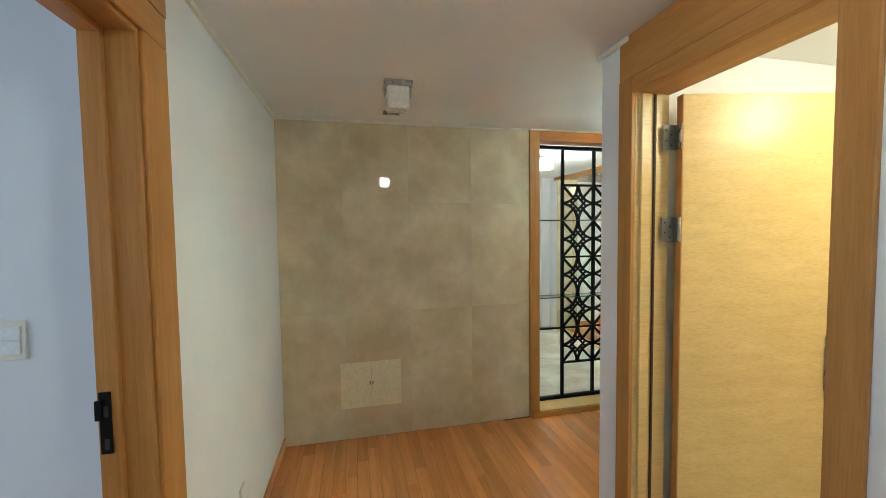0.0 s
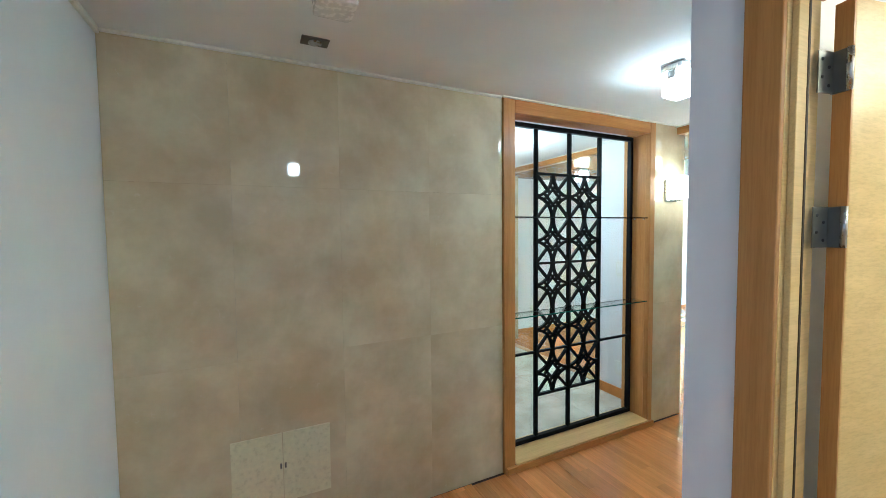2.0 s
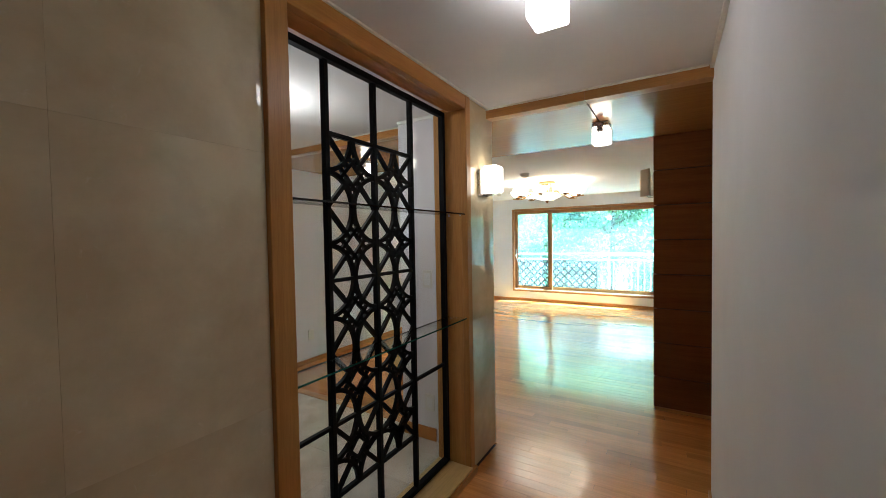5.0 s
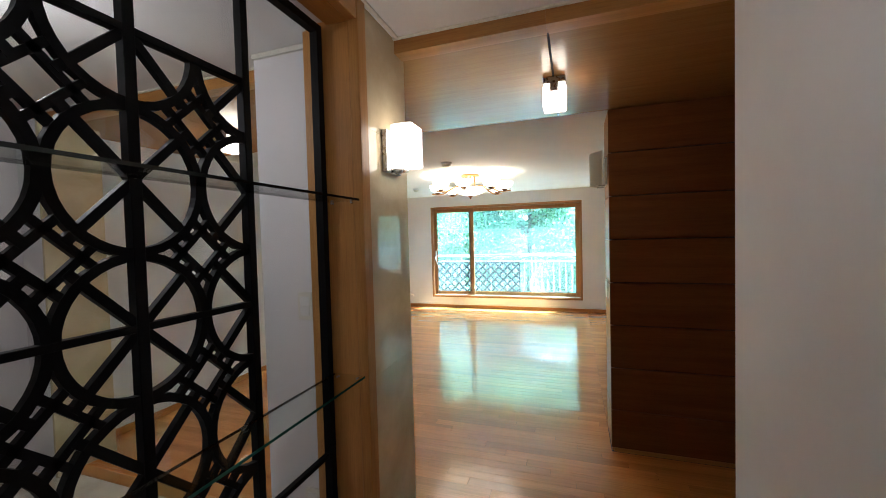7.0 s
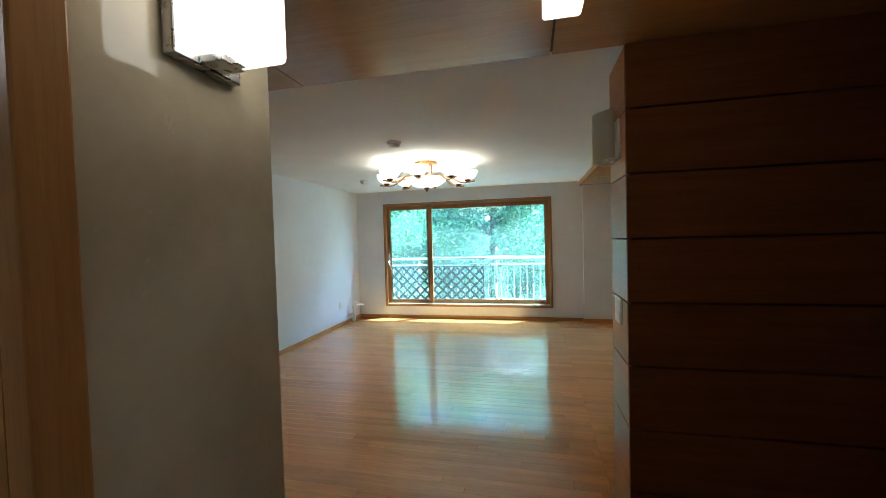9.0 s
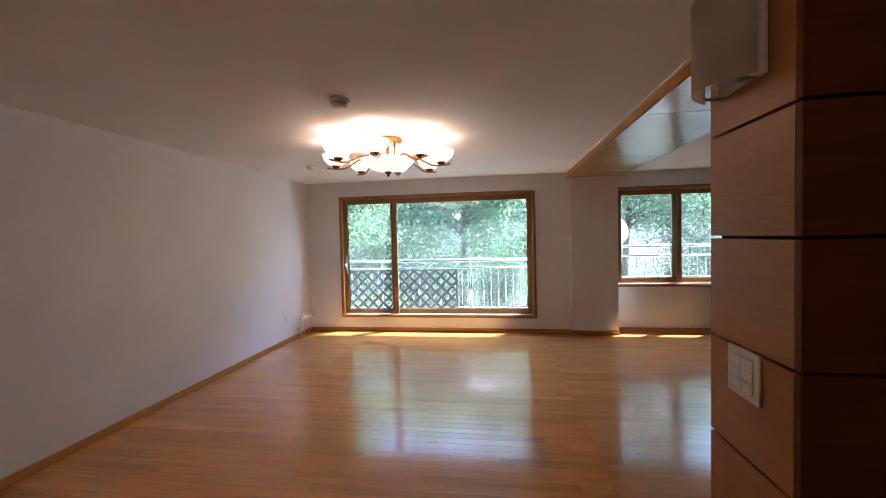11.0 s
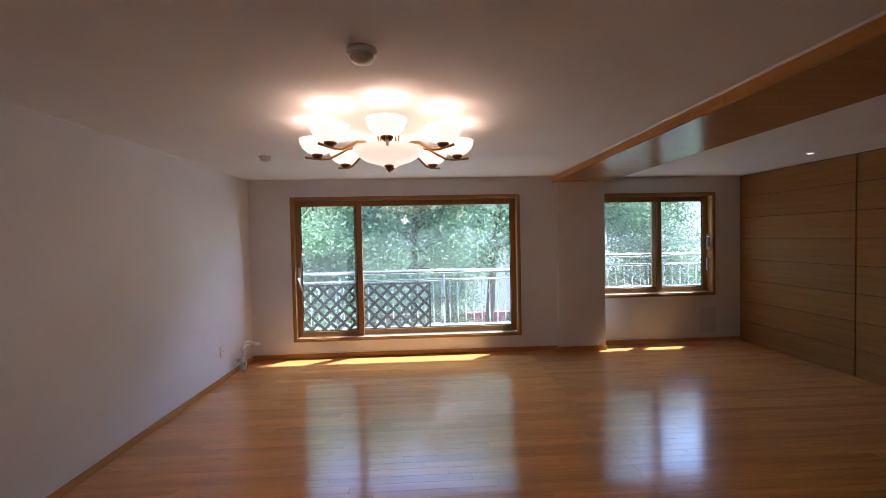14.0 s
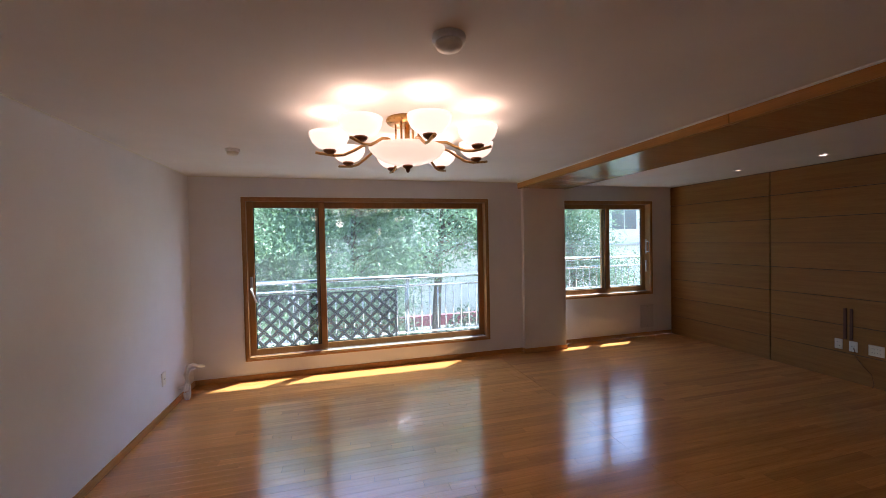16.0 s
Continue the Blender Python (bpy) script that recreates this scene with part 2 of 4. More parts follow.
def thing(name, at, label, category, group="", rz=0):
    e = new(name)
    e.empty_display_size = 0.05
    e.matrix_world = pose(*at, 0, 0, rz)
    return tagged(e, label, category, group)


def cuboid(bm, x0, x1, y0, y1, z0, z1, bevel=0.0):
    made = bmesh.ops.create_cube(bm, size=1.0, matrix=Matrix.Translation(((x0 + x1) / 2, (y0 + y1) / 2, (z0 + z1) / 2)) @ Matrix.Diagonal((abs(x1 - x0), abs(y1 - y0), abs(z1 - z0), 1)))
    if bevel:
        edges = {e for v in made["verts"] for e in v.link_edges}
        bmesh.ops.bevel(bm, geom=list(edges), offset=bevel, segments=2, affect="EDGES", profile=0.5)
    return bm


def B(x0, x1, y0, y1, z0, z1, bevel=0.0):
    return cuboid(bmesh.new(), x0, x1, y0, y1, z0, z1, bevel)


def rod(bm, a, b, r, seg=10, r2=None):
    a, b = Vector(a), Vector(b)
    d = b - a
    m = Matrix.Translation((a + b) / 2) @ d.to_track_quat("Z", "Y").to_matrix().to_4x4()
    bmesh.ops.create_cone(bm, cap_ends=True, segments=seg, radius1=r, radius2=r if r2 is None else r2, depth=d.length, matrix=m)
    return bm


def lathe(bm, profile, m=None, seg=24):
    """Turns (radius, height) pairs about z."""
    m = m or Matrix.Identity(4)
    rings = []
    for r, z in profile:
        if r < 1e-5:
            rings.append([bm.verts.new(m @ Vector((0, 0, z)))])
        else:
            rings.append([bm.verts.new(m @ Vector((r * math.cos(2 * math.pi * i / seg), r * math.sin(2 * math.pi * i / seg), z))) for i in range(seg)])
    for a, b in zip(rings, rings[1:]):
        for i in range(seg):
            j = (i + 1) % seg
            if len(a) == 1 and len(b) == 1:
                continue
            if len(a) == 1:
                bm.faces.new((a[0], b[j], b[i]))
            elif len(b) == 1:
                bm.faces.new((a[i], a[j], b[0]))
            else:
                bm.faces.new((a[i], a[j], b[j], b[i]))
    return bm


def tube(bm, pts, r, seg=8):
    """A round tube through the points."""
    pts = [Vector(p) for p in pts]
    rings = []
    for i, p in enumerate(pts):
        d = (pts[min(i + 1, len(pts) - 1)] - pts[max(i - 1, 0)]).normalized()
        q = d.to_track_quat("Z", "Y")
        rings.append([bm.verts.new(p + q @ Vector((r * math.cos(2 * math.pi * k / seg), r * math.sin(2 * math.pi * k / seg), 0))) for k in range(seg)])
    for a, b in zip(rings, rings[1:]):
        for k in range(seg):
            bm.faces.new((a[k], a[(k + 1) % seg], b[(k + 1) % seg], b[k]))
    bm.faces.new(rings[0])
    bm.faces.new(list(reversed(rings[-1])))
    return bm


def strip(bm, a, b, width, y0, y1):
    """A flat bar in an x-z plane from a to b, between y0 and y1."""
    a, b = Vector(a), Vector(b)
    d = (b - a).normalized()
    n = Vector((-d.y, d.x)) * width / 2
    c = [a + n, b + n, b - n, a - n]
    v0 = [bm.verts.new((p.x, y0, p.y)) for p in c]
    v1 = [bm.verts.new((p.x, y1, p.y)) for p in c]
    bm.faces.new(v0)
    bm.faces.new(list(reversed(v1)))
    for i in range(4):
        j = (i + 1) % 4
        bm.faces.new((v0[i], v1[i], v1[j], v0[j]))


def structure(name, bm, material, label="", category=""):
    return tagged(part(name, bm, material), label, category, kind="structure")


def many(name, boxes, material, parent=None):
    """One mesh of many plain boxes, each an island."""
    verts, faces = [], []
    for x0, x1, y0, y1, z0, z1 in boxes:
        k = len(verts)
        verts += [(x, y, z) for x in (x0, x1) for y in (y0, y1) for z in (z0, z1)]
        faces += [tuple(k + i for i in f) for f in ((0, 1, 3, 2), (4, 6, 7, 5), (0, 4, 5, 1), (2, 3, 7, 6), (0, 2, 6, 4), (1, 5, 7, 3))]
    me = bpy.data.meshes.new(name)
    me.from_pydata(verts, [], faces)
    me.materials.append(material)
    ob = new(name, me)
    ob.parent = parent
    return ob

# ---- structure ----
BZ = 2.198      # underside of the living room beam
HC, LC, SO = 2.30, 2.28, 2.244      # hall ceiling, living ceiling, soffit
TOP = 2.75
# slabs under the boards and stone, and over the ceilings
structure("floor", B(-2.5, 9.99, -2.5, 6.9, -0.25, -0.012), GROOVE, "dark screed under the wooden floor boards", "floor")
structure("ceiling_hall", B(-2.5, 3.87, -2.5, 6.69, HC, TOP), CEIL, "white papered hall ceiling", "ceiling")
structure("ceiling_living", B(5.09, 9.99, -0.3, 6.48, LC, TOP), CEIL, "white papered living room ceiling", "ceiling")
structure("soffit_backing", B(3.953, 5.089, 0.61, 6.47, SO + 0.0115, SO + 0.018), GROOVE, "dark backing behind the soffit joints", "ceiling")
bm = B(3.952, 5.09, 0.6, 6.48, SO + 0.019, TOP)
for ya, yb in ((0.6, 1.9975), (2.0025, 3.245), (3.255, 4.4975), (4.5025, 5.4975), (5.5025, 6.48)):
    cuboid(bm, 3.952, 5.09, ya, yb, SO, SO + 0.011)
structure("soffit", bm, SOFFIT, "glossy oak veneer ceiling soffit between hall and living room", "ceiling")
bm = B(3.876, 3.946, 0.6, 6.48, SO - 0.002, TOP)
cuboid(bm, 3.87, 3.95, 0.6, 3.246, SO - 0.006, TOP)
cuboid(bm, 3.87, 3.95, 3.252, 6.48, SO - 0.006, TOP)
structure("trim_header", bm, OAK_Y, "oak header band across the hall ceiling", "trim")

# hall, left wall with the doorway to the side room
bm = B(0.244, 0.36, 2.21, 4.10, 0, HC)
cuboid(bm, 0.244, 0.36, 1.30, 2.21, 2.06, HC)
cuboid(bm, 0.244, 0.36, 0.40, 1.30, 0, HC)
# unseen second opening, added to pass the side room lamp into the hall
cuboid(bm, 0.244, 0.36, -0.50, 0.40, 2.06, HC)
cuboid(bm, 0.244, 0.36, -2.4, -0.50, 0, HC)
structure("wall_hall_west", bm, WALL, "white papered hall wall", "wall")
structure("wall_side_room", B(-2.5, 0.244, 2.38, 2.53, 0, HC), BLUE_WALL, "white papered side room wall", "wall")
structure("wall_side_room_far", B(-2.5, -2.4, -2.5, 2.38, 0, HC), BLUE_WALL)
# unseen wall behind the start, added to keep lamp reflections off the marble
structure("wall_hall_end_added", B(0.36, 2.0, -0.65, -0.52, 0, HC), WALL, "unseen white end wall added to close off the hall", "wall")
structure("wall_bedroom_back", B(-2.4, 4.0, -2.5, -2.4, 0, HC), BLUE_WALL)

# hall, right wall with the bathroom doorway
bm = B(2.0, 2.16, 2.44, 2.63, 0, HC)
cuboid(bm, 2.0, 2.16, -2.4, 1.715, 0, HC)
cuboid(bm, 2.0, 2.16, 1.715, 2.44, 2.10, HC)
structure("wall_hall_east", bm, WALL, "white papered hall wall beside a doorway", "wall")
structure("wall_corridor_south", B(2.16, 3.95, 2.50, 2.63, 0, HC), WALL, "white papered corridor wall", "wall")
structure("wall_bath_east", B(3.6, 3.72, 0.4, 2.5, 0, HC), WALL)
structure("wall_bath_south", B(2.16, 3.6, 0.3, 0.4, 0, HC), WALL)
structure("wall_kitchen_west", B(3.83, 3.95, 0.6, 2.5, 0, HC), WALL)
structure("wall_kitchen_south", B(3.83, 5.07, 0.48, 0.6, 0, TOP), WALL)

# marble wall core, niche surround and pillar
bm = B(0.36, 2.23, 3.90, 4.10, 0, HC)
cuboid(bm, 2.23, 3.585, 3.99, 4.10, HC - 0.06, HC)
cuboid(bm, 3.585, 3.945, 3.90, 4.10, 0, HC)
cuboid(bm, 3.77, 3.945, 4.10, 4.54, 0, HC)
structure("wall_marble_core", bm, WALL, "white wall pier behind the marble facing", "wall")
# entry hall
structure("wall_entry_north", B(0.2, 3.659, 6.54, 6.69, 0, HC), WALL, "white papered entry wall", "wall")
structure("wall_entry_pier", B(3.80, 4.13, 6.27, 6.479, 0, SO - 0.0065), WALL, "white entry wall pier", "wall")
structure("wall_entry_west", B(0.2, 0.36, 4.1, 6.54, 0, HC), WALL, "white papered entry wall", "wall")
tagged(part("wall_entry_pier_facing", B(3.80, 4.13, 6.25, 6.2695, 0, SO - 0.0065), MARBLE), "beige marble facing on the entry pier", "wall facing", kind="structure")
# living room walls
structure("wall_north", B(3.66, 10.1, 6.48, 6.65, 0, TOP), WALL, "plain white papered living room wall", "wall")
bm = B(9.845, 10.05, 5.962, 6.48, 0, TOP)
cuboid(bm, 9.845, 10.05, 2.54, 3.02, 0, TOP)
cuboid(bm, 9.845, 10.05, 3.02, 5.962, 0, 0.210)
cuboid(bm, 9.845, 10.05, 3.02, 5.962, 2.057, TOP)
structure("wall_window_east", bm, WALL, "white papered wall round the large window", "wall")
structure("wall_pillar", B(9.777, 10.2, 1.92, 2.540, 0, BZ - 0.0005), WALL, "white papered structural pillar between the windows", "pillar")
structure("wall_over_pillar", B(9.846, 10.19, 1.92, 2.54, BZ, TOP), WALL, "wall above the pillar", "wall")
bm = B(9.99, 10.2, -0.3, 0.27, 0, TOP)
cuboid(bm, 9.99, 10.2, 0.27, 1.92, 0, 0.640)
cuboid(bm, 9.99, 10.2, 0.27, 1.92, 2.06, TOP)
structure("wall_window_bay", bm, WALL, "white papered wall round the small window", "wall")
structure("wall_south", B(5.07, 10.2, -0.3, -0.12, 0, TOP), WALL, "wall behind the oak panelling", "wall")
structure("wall_wing_core", B(5.09, 5.39, -0.12, 2.925, 0, SO), GROOVE, "dark core of the panelled wing wall", "wall")
structure("roof_slab", B(-2.6, 10.25, -2.6, 6.7, TOP, TOP + 0.15), CEIL, "concrete slab above the flat", "slab")

# beam with oak casing along the living room
beam = tagged(new("beam"), "oak veneered ceiling beam casing with dark joints", "beam", kind="structure")
part("beam_core", B(5.411, 9.770, 1.87, 2.565, BZ + 0.012, LC), GROOVE, beam)
for x0, x1 in ((5.411, 5.45), (5.455, 6.942), (6.947, 8.442), (8.447, 9.845)):
    part("beam_soffit", B(x0, x1, 1.866, 2.585, BZ, BZ + 0.011, 0.001), SOFFIT, beam)
    part("beam_side", B(x0, x1, 2.566, 2.588, BZ + 0.0115, LC - 0.001), OAK_X, beam)
part("beam_back", B(5.411, 9.845, 1.862, 1.869, BZ + 0.0115, LC - 0.001), SOFFIT, beam)
part("beam_bead", B(5.411, 9.845, 2.5885, 2.600, LC - 0.010, LC + 0.01), WHITE_PLASTIC, beam, "thin white bead along the ceiling")

# baseboards
def baseboard(name, bm):
    return structure(name, bm, OAK_X, "oak baseboard along the wall", "baseboard")


BH, BL_H = 0.07, 0.055      # hall and living room heights
baseboard("baseboard_north", B(4.131, 9.833, 6.468, 6.48, 0, BL_H, 0.002))
baseboard("baseboard_east", B(9.833, 9.845, 2.5525, 6.468, 0, BL_H, 0.002))
baseboard("baseboard_pillar", cuboid(B(9.765, 9.777, 1.908, 2.552, 0, BL_H, 0.002), 9.778, 9.833, 2.5405, 2.552, 0, BL_H))
baseboard("baseboard_bay", B(9.978, 9.99, -0.08, 1.92, 0, BL_H, 0.002))
baseboard("baseboard_hall_west", B(0.36, 0.372, 2.324, 3.878, 0, BH, 0.002))
baseboard("baseboard_entry_north", B(0.4, 3.655, 6.528, 6.54, 0, BH + 0.02, 0.002))
baseboard("baseboard_pier_back", B(3.758, 3.77, 4.25, 4.54, 0, BH + 0.02, 0.002))
baseboard("baseboard_corridor", B(2.012, 3.95, 2.63, 2.642, 0, BH, 0.002))

# thin ceiling bead
def bead(name, bm):
    return structure(name, bm, PLASTIC, "thin cream ceiling moulding", "moulding")


bead("moulding_west", B(0.36, 0.376, 2.3, 3.878, HC - 0.022, HC, 0.003))
bead("moulding_marble", B(0.376, 2.22, 3.864, 3.88, HC - 0.014, HC, 0.003))
bead("moulding_niche", B(2.22, 3.87, 3.852, 3.866, HC - 0.010, HC, 0.003))
bead("moulding_corridor", B(2.0, 3.87, 2.63, 2.648, HC - 0.022, HC, 0.003))
bead("moulding_hall_east", B(1.982, 2.0, 2.44, 2.648, HC - 0.022, HC, 0.003))
bead("moulding_header", B(3.855, 3.869, 2.65, 6.1, HC - 0.010, HC, 0.003))
bead("moulding_pier", B(3.754, 3.77, 4.1, 4.54, HC - 0.022, HC, 0.003))
bead("moulding_living_east", B(9.835, 9.845, 2.55, 6.48, LC - 0.008, LC, 0.002))
bead("moulding_living_north", B(5.1, 9.83, 6.47, 6.48, LC - 0.008, LC, 0.002))
bead("moulding_living_south", B(5.42, 9.98, -0.096, -0.084, LC - 0.010, LC, 0.002))

# ---- niche with iron screen ----
niche = thing("display_niche", (2.9, 3.88, 0), "oak framed see-through display niche in the marble wall", "display niche")
NI = niche.matrix_world.inverted()


def inside(ob, parent_matrix_inverse):
    ob.matrix_parent_inverse = parent_matrix_inverse
    return ob


def nich(name, bm, mat, label="", smooth=False):
    return inside(part(name, bm, mat, niche, label, smooth), NI)


nich("jamb", cuboid(B(2.23, 2.312, 3.862, 3.90, 0, HC - 0.002, 0.003), 2.296, 2.312, 3.90, 4.09, 0.05, 2.21), OAK)
nich("jamb", cuboid(B(3.540, 3.596, 3.862, 3.90, 0, HC - 0.002, 0.003), 3.540, 3.556, 3.90, 4.09, 0.05, 2.21), OAK)
nich("jamb_back", B(2.24, 2.294, 3.902, 4.09, 0, HC - 0.01), OAK)
nich("jamb_back", B(3.558, 3.584, 3.902, 4.09, 0, HC - 0.01), OAK)
nich("head", cuboid(B(2.314, 3.538, 3.864, 3.90, 2.212, HC - 0.004, 0.003), 2.314, 3.538, 3.90, 3.985, 2.212, 2.228), OAK_X)
nich("sill", B(2.314, 3.538, 3.846, 4.09, 0.040, 0.052, 0.003), DOOR_WOOD)
nich("plinth", B(2.24, 3.59, 3.838, 3.860, 0.0, 0.0395, 0.002), OAK_X, "darker oak plinth strip")
pane = nich("glass_pane", B(2.314, 3.538, 4.042, 4.048, 0.053, 2.211), CLEAR, "clear fixed glass behind the iron screen")



def ring(x0, x1, z0, z1, w, y0, y1):
    bm = bmesh.new()
    loops = []
    for y, k in ((y0, 0), (y0, w), (y1, w), (y1, 0)):
        loops.append([bm.verts.new((x, y, z)) for x, z in ((x0 + k, z0 + k), (x1 - k, z0 + k), (x1 - k, z1 - k), (x0 + k, z1 - k))])
    for a, b in zip(loops, loops[1:] + loops[:1]):
        for i in range(4):
            bm.faces.new((a[i], a[(i + 1) % 4], b[(i + 1) % 4], b[i]))
    return bm


screen = nich("iron_screen", ring(2.316, 3.536, 0.053, 2.210, 0.028, 4.006, 4.036), BLACK, "black iron screen frame")


def bar(name, bm):
    ob = part(name, bm, BLACK, screen)
    ob.matrix_parent_inverse = Matrix.Identity(4)
    return ob


X0, XM, X1 = 2.600, 2.895, 3.190
Z0, Z1 = 0.365, 1.887
CW, CH = (X1 - X0) / 2, (Z1 - Z0) / 5
for x in (X0, XM, X1):
    bar("mullion", B(x - 0.0115, x + 0.0115, 4.008, 4.034, 0.083, 2.18, 0.002))
for z in (Z0, Z1):
    bar("rail", B(X0 + 0.011, X1 - 0.011, 4.010, 4.032, z - 0.009, z + 0.009, 0.002))
zb = Z0 + CH
for a, b in ((2.346, X0 - 0.011), (X0 + 0.011, XM - 0.011), (XM + 0.011, X1 - 0.011), (X1 + 0.011, 3.506)):
    bar("rail", B(a, b, 4.011, 4.031, zb - 0.008, zb + 0.008, 0.002))
for a, b in ((X0 + 0.011, XM - 0.011), (XM + 0.011, X1 - 0.011)):
    bar("rail", B(a, b, 4.011, 4.031, zb + 2 * CH - 0.008, zb + 2 * CH + 0.008, 0.002))


def motif(cx, cz):
    """One cell: four quarter arcs round the corners, four spokes and a slanted hash in the star between."""
    bm = bmesh.new()
    hw, hh, y0, y1, w = CW / 2, CH / 2, 4.012, 4.030, 0.0185
    for sx in (-1, 1):
        for sz in (-1, 1):
            corner = Vector((cx + sx * hw, cz + sz * hh))
            pts = []
            for k in range(10):
                a = math.pi / 2 * k / 9
                pts.append(corner + Vector((-sx * math.cos(a) * (hw - 0.004), -sz * math.sin(a) * (hh - 0.004))))
            for a, b in zip(pts, pts[1:]):
                d = (b - a).normalized() * 0.003
                strip(bm, a - d, b + d, w, y0, y1)
            inner = Vector((cx + sx * 0.026, cz + sz * 0.026))
            strip(bm, corner, inner, w, y0 + 0.001, y1 - 0.001)
    s = 0.058
    for sg in (-1, 1):
        for off in (-0.026, 0.026):
            # a line along (1, sg), shifted sideways
            sh = Vector((off, -sg * off))
            strip(bm, Vector((cx, cz)) + sh - Vector((s, sg * s)) * 0.86, Vector((cx, cz)) + sh + Vector((s, sg * s)) * 0.86, 0.0155, y0 + 0.002, y1 - 0.002)
    return bm


first = None
for i in range(2):
    for j in range(5):
        if first is None:
            first = bar("star_motif", motif(X0 + CW / 2, Z0 + CH / 2))
        else:
            o = new("star_motif", first.data)
            o.parent = screen
            o.matrix_basis = pose(i * CW, 0, j * CH)


DARK_EDGE = plain("dark_glass_edge", (0.008, 0.016, 0.014), 0.12)


def glass_shelf(z, edge):
    s = thing("glass_shelf", (2.926, 3.95, z), "clear glass shelf with green edge on small metal pins", "shelf", "glass shelves of the niche")
    inv = s.matrix_world.inverted()
    inside(part("plate", B(2.318, 3.534, 3.874, 3.998, z, z + 0.008), SHELF_GLASS, s), inv)
    inside(part("edge", B(2.318, 3.534, 3.8725, 3.8738, z + 0.0003, z + 0.0077), edge, s, "green polished glass edge"), inv)
    inside(part("back_edge", B(2.318, 3.534, 3.9982, 3.9994, z + 0.0003, z + 0.0077), DARK_EDGE, s, "dark rear glass edge"), inv)
    for x in (2.312, 3.528):
        for y in (3.905, 3.985):
            inside(part("pin", rod(bmesh.new(), (x, y, z - 0.004), (x + 0.012, y, z - 0.004), 0.0038), STEEL, s), inv)


glass_shelf(1.584, DARK_EDGE)
glass_shelf(0.956, GLASS_EDGE)

# ---- lamps ----


def cube_lamp(at, label, opal):
    t = thing("ceiling_lamp", at, label, "ceiling lamp", "square glass ceiling lamps")
    part("mount", B(-0.075, 0.075, -0.055, 0.055, -0.030, 0, 0.003), STEEL, t, "brushed steel mounting plate")
    part("clip", B(-0.072, -0.062, -0.02, 0.02, -0.07, -0.0305, 0.002), STEEL, t)
    part("clip", B(0.062, 0.072, -0.02, 0.02, -0.07, -0.0305, 0.002), STEEL, t)
    part("shade", B(-0.058, 0.058, -0.058, 0.058, -0.145, -0.031, 0.010), opal, t, "unlit opal glass cube" if opal is OPAL_OFF else "lit opal glass cube")
    return t


cube_lamp((1.30, 1.12, HC), "lit square opal glass ceiling lamp near the bedrooms", OPAL_BRIGHT)
cube_lamp((1.12, 3.12, HC), "unlit square opal glass ceiling lamp with steel plate", OPAL_OFF)
cube_lamp((2.78, 3.16, HC), "lit square opal glass ceiling lamp with steel plate", OPAL_HALL)
cube_lamp((4.47, 3.248, SO), "lit square opal glass lamp on the oak soffit", OPAL_SOFT)
cube_lamp((4.53, 5.50, SO), "lit square opal glass lamp on the oak soffit near the entry", OPAL_SOFT)
cube_lamp((2.89, 4.87, HC), "lit square opal glass ceiling lamp of the entry hall", OPAL_WARM)
lamp("entry_light", "POINT", 0.36, (1, 0.93, 0.84), pose(2.89, 4.87, HC - 0.22), 0.1)

sensor = thing("ceiling_sensor", (1.135, 3.64, HC), "small square steel recessed ceiling spotlight, unlit", "ceiling light")
part("frame", B(-0.055, 0.055, -0.035, 0.035, -0.007, 0, 0.002), DARK_STEEL, sensor)
part("lens", lathe(bmesh.new(), [(0, -0.0075), (0.026, -0.0075), (0.028, -0.011), (0.02, -0.012), (0, -0.0125)]), STEEL, sensor, "bright metal lens ring", True)

# sconce on the marble pillar
sc = thing("wall_sconce", (3.80, 3.88, 1.72), "lit opal glass wall sconce with steel back plate on marble", "wall lamp")
inv = sc.matrix_world.inverted()
inside(part("back_plate", B(3.725, 3.860, 3.857, 3.879, 1.715, 1.882, 0.003), STEEL, sc, "brushed steel back plate"), inv)
inside(part("bracket", cuboid(B(3.77, 3.82, 3.815, 3.857, 1.718, 1.731, 0.002), 3.785, 3.805, 3.80, 3.815, 1.718, 1.762), STEEL, sc), inv)
inside(part("shade", B(3.734, 3.852, 3.752, 3.848, 1.734, 1.903, 0.012), OPAL_LIT, sc, "lit opal glass box", True), inv)

# unlit sconce on the panelled wing wall
s2 = thing("wall_sconce", (5.26, 2.945, 1.80), "unlit curved opal glass wall sconce on oak panels", "wall lamp")
inv = s2.matrix_world.inverted()
inside(part("back_plate", B(5.17, 5.35, 2.945, 2.958, 1.775, 1.955, 0.003), WHITE_PLASTIC, s2), inv)
bm = bmesh.new()
pts = [(5.16 + 0.22 * k / 12, 2.962 + 0.085 * math.sin(math.pi * (k + 0.6) / 13.2)) for k in range(13)]
for (xa, ya), (xb, yb) in zip(pts, pts[1:]):
    bm.faces.new([bm.verts.new(p) for p in ((xa, ya, 1.775), (xb, yb, 1.775), (xb, yb, 2.0), (xa, ya, 2.0))])
bmesh.ops.remove_doubles(bm, verts=bm.verts, dist=0.0005)
bmesh.ops.solidify(bm, geom=bm.faces[:], thickness=0.006)
inside(part("shade", bm, OPAL_SHEET, s2, "curved opal glass", True), inv)
for x in (5.19, 5.33):
    inside(part("clip", B(x - 0.007, x + 0.007, 2.958, 3.0, 1.767, 1.775, 0.001), STEEL, s2), inv)

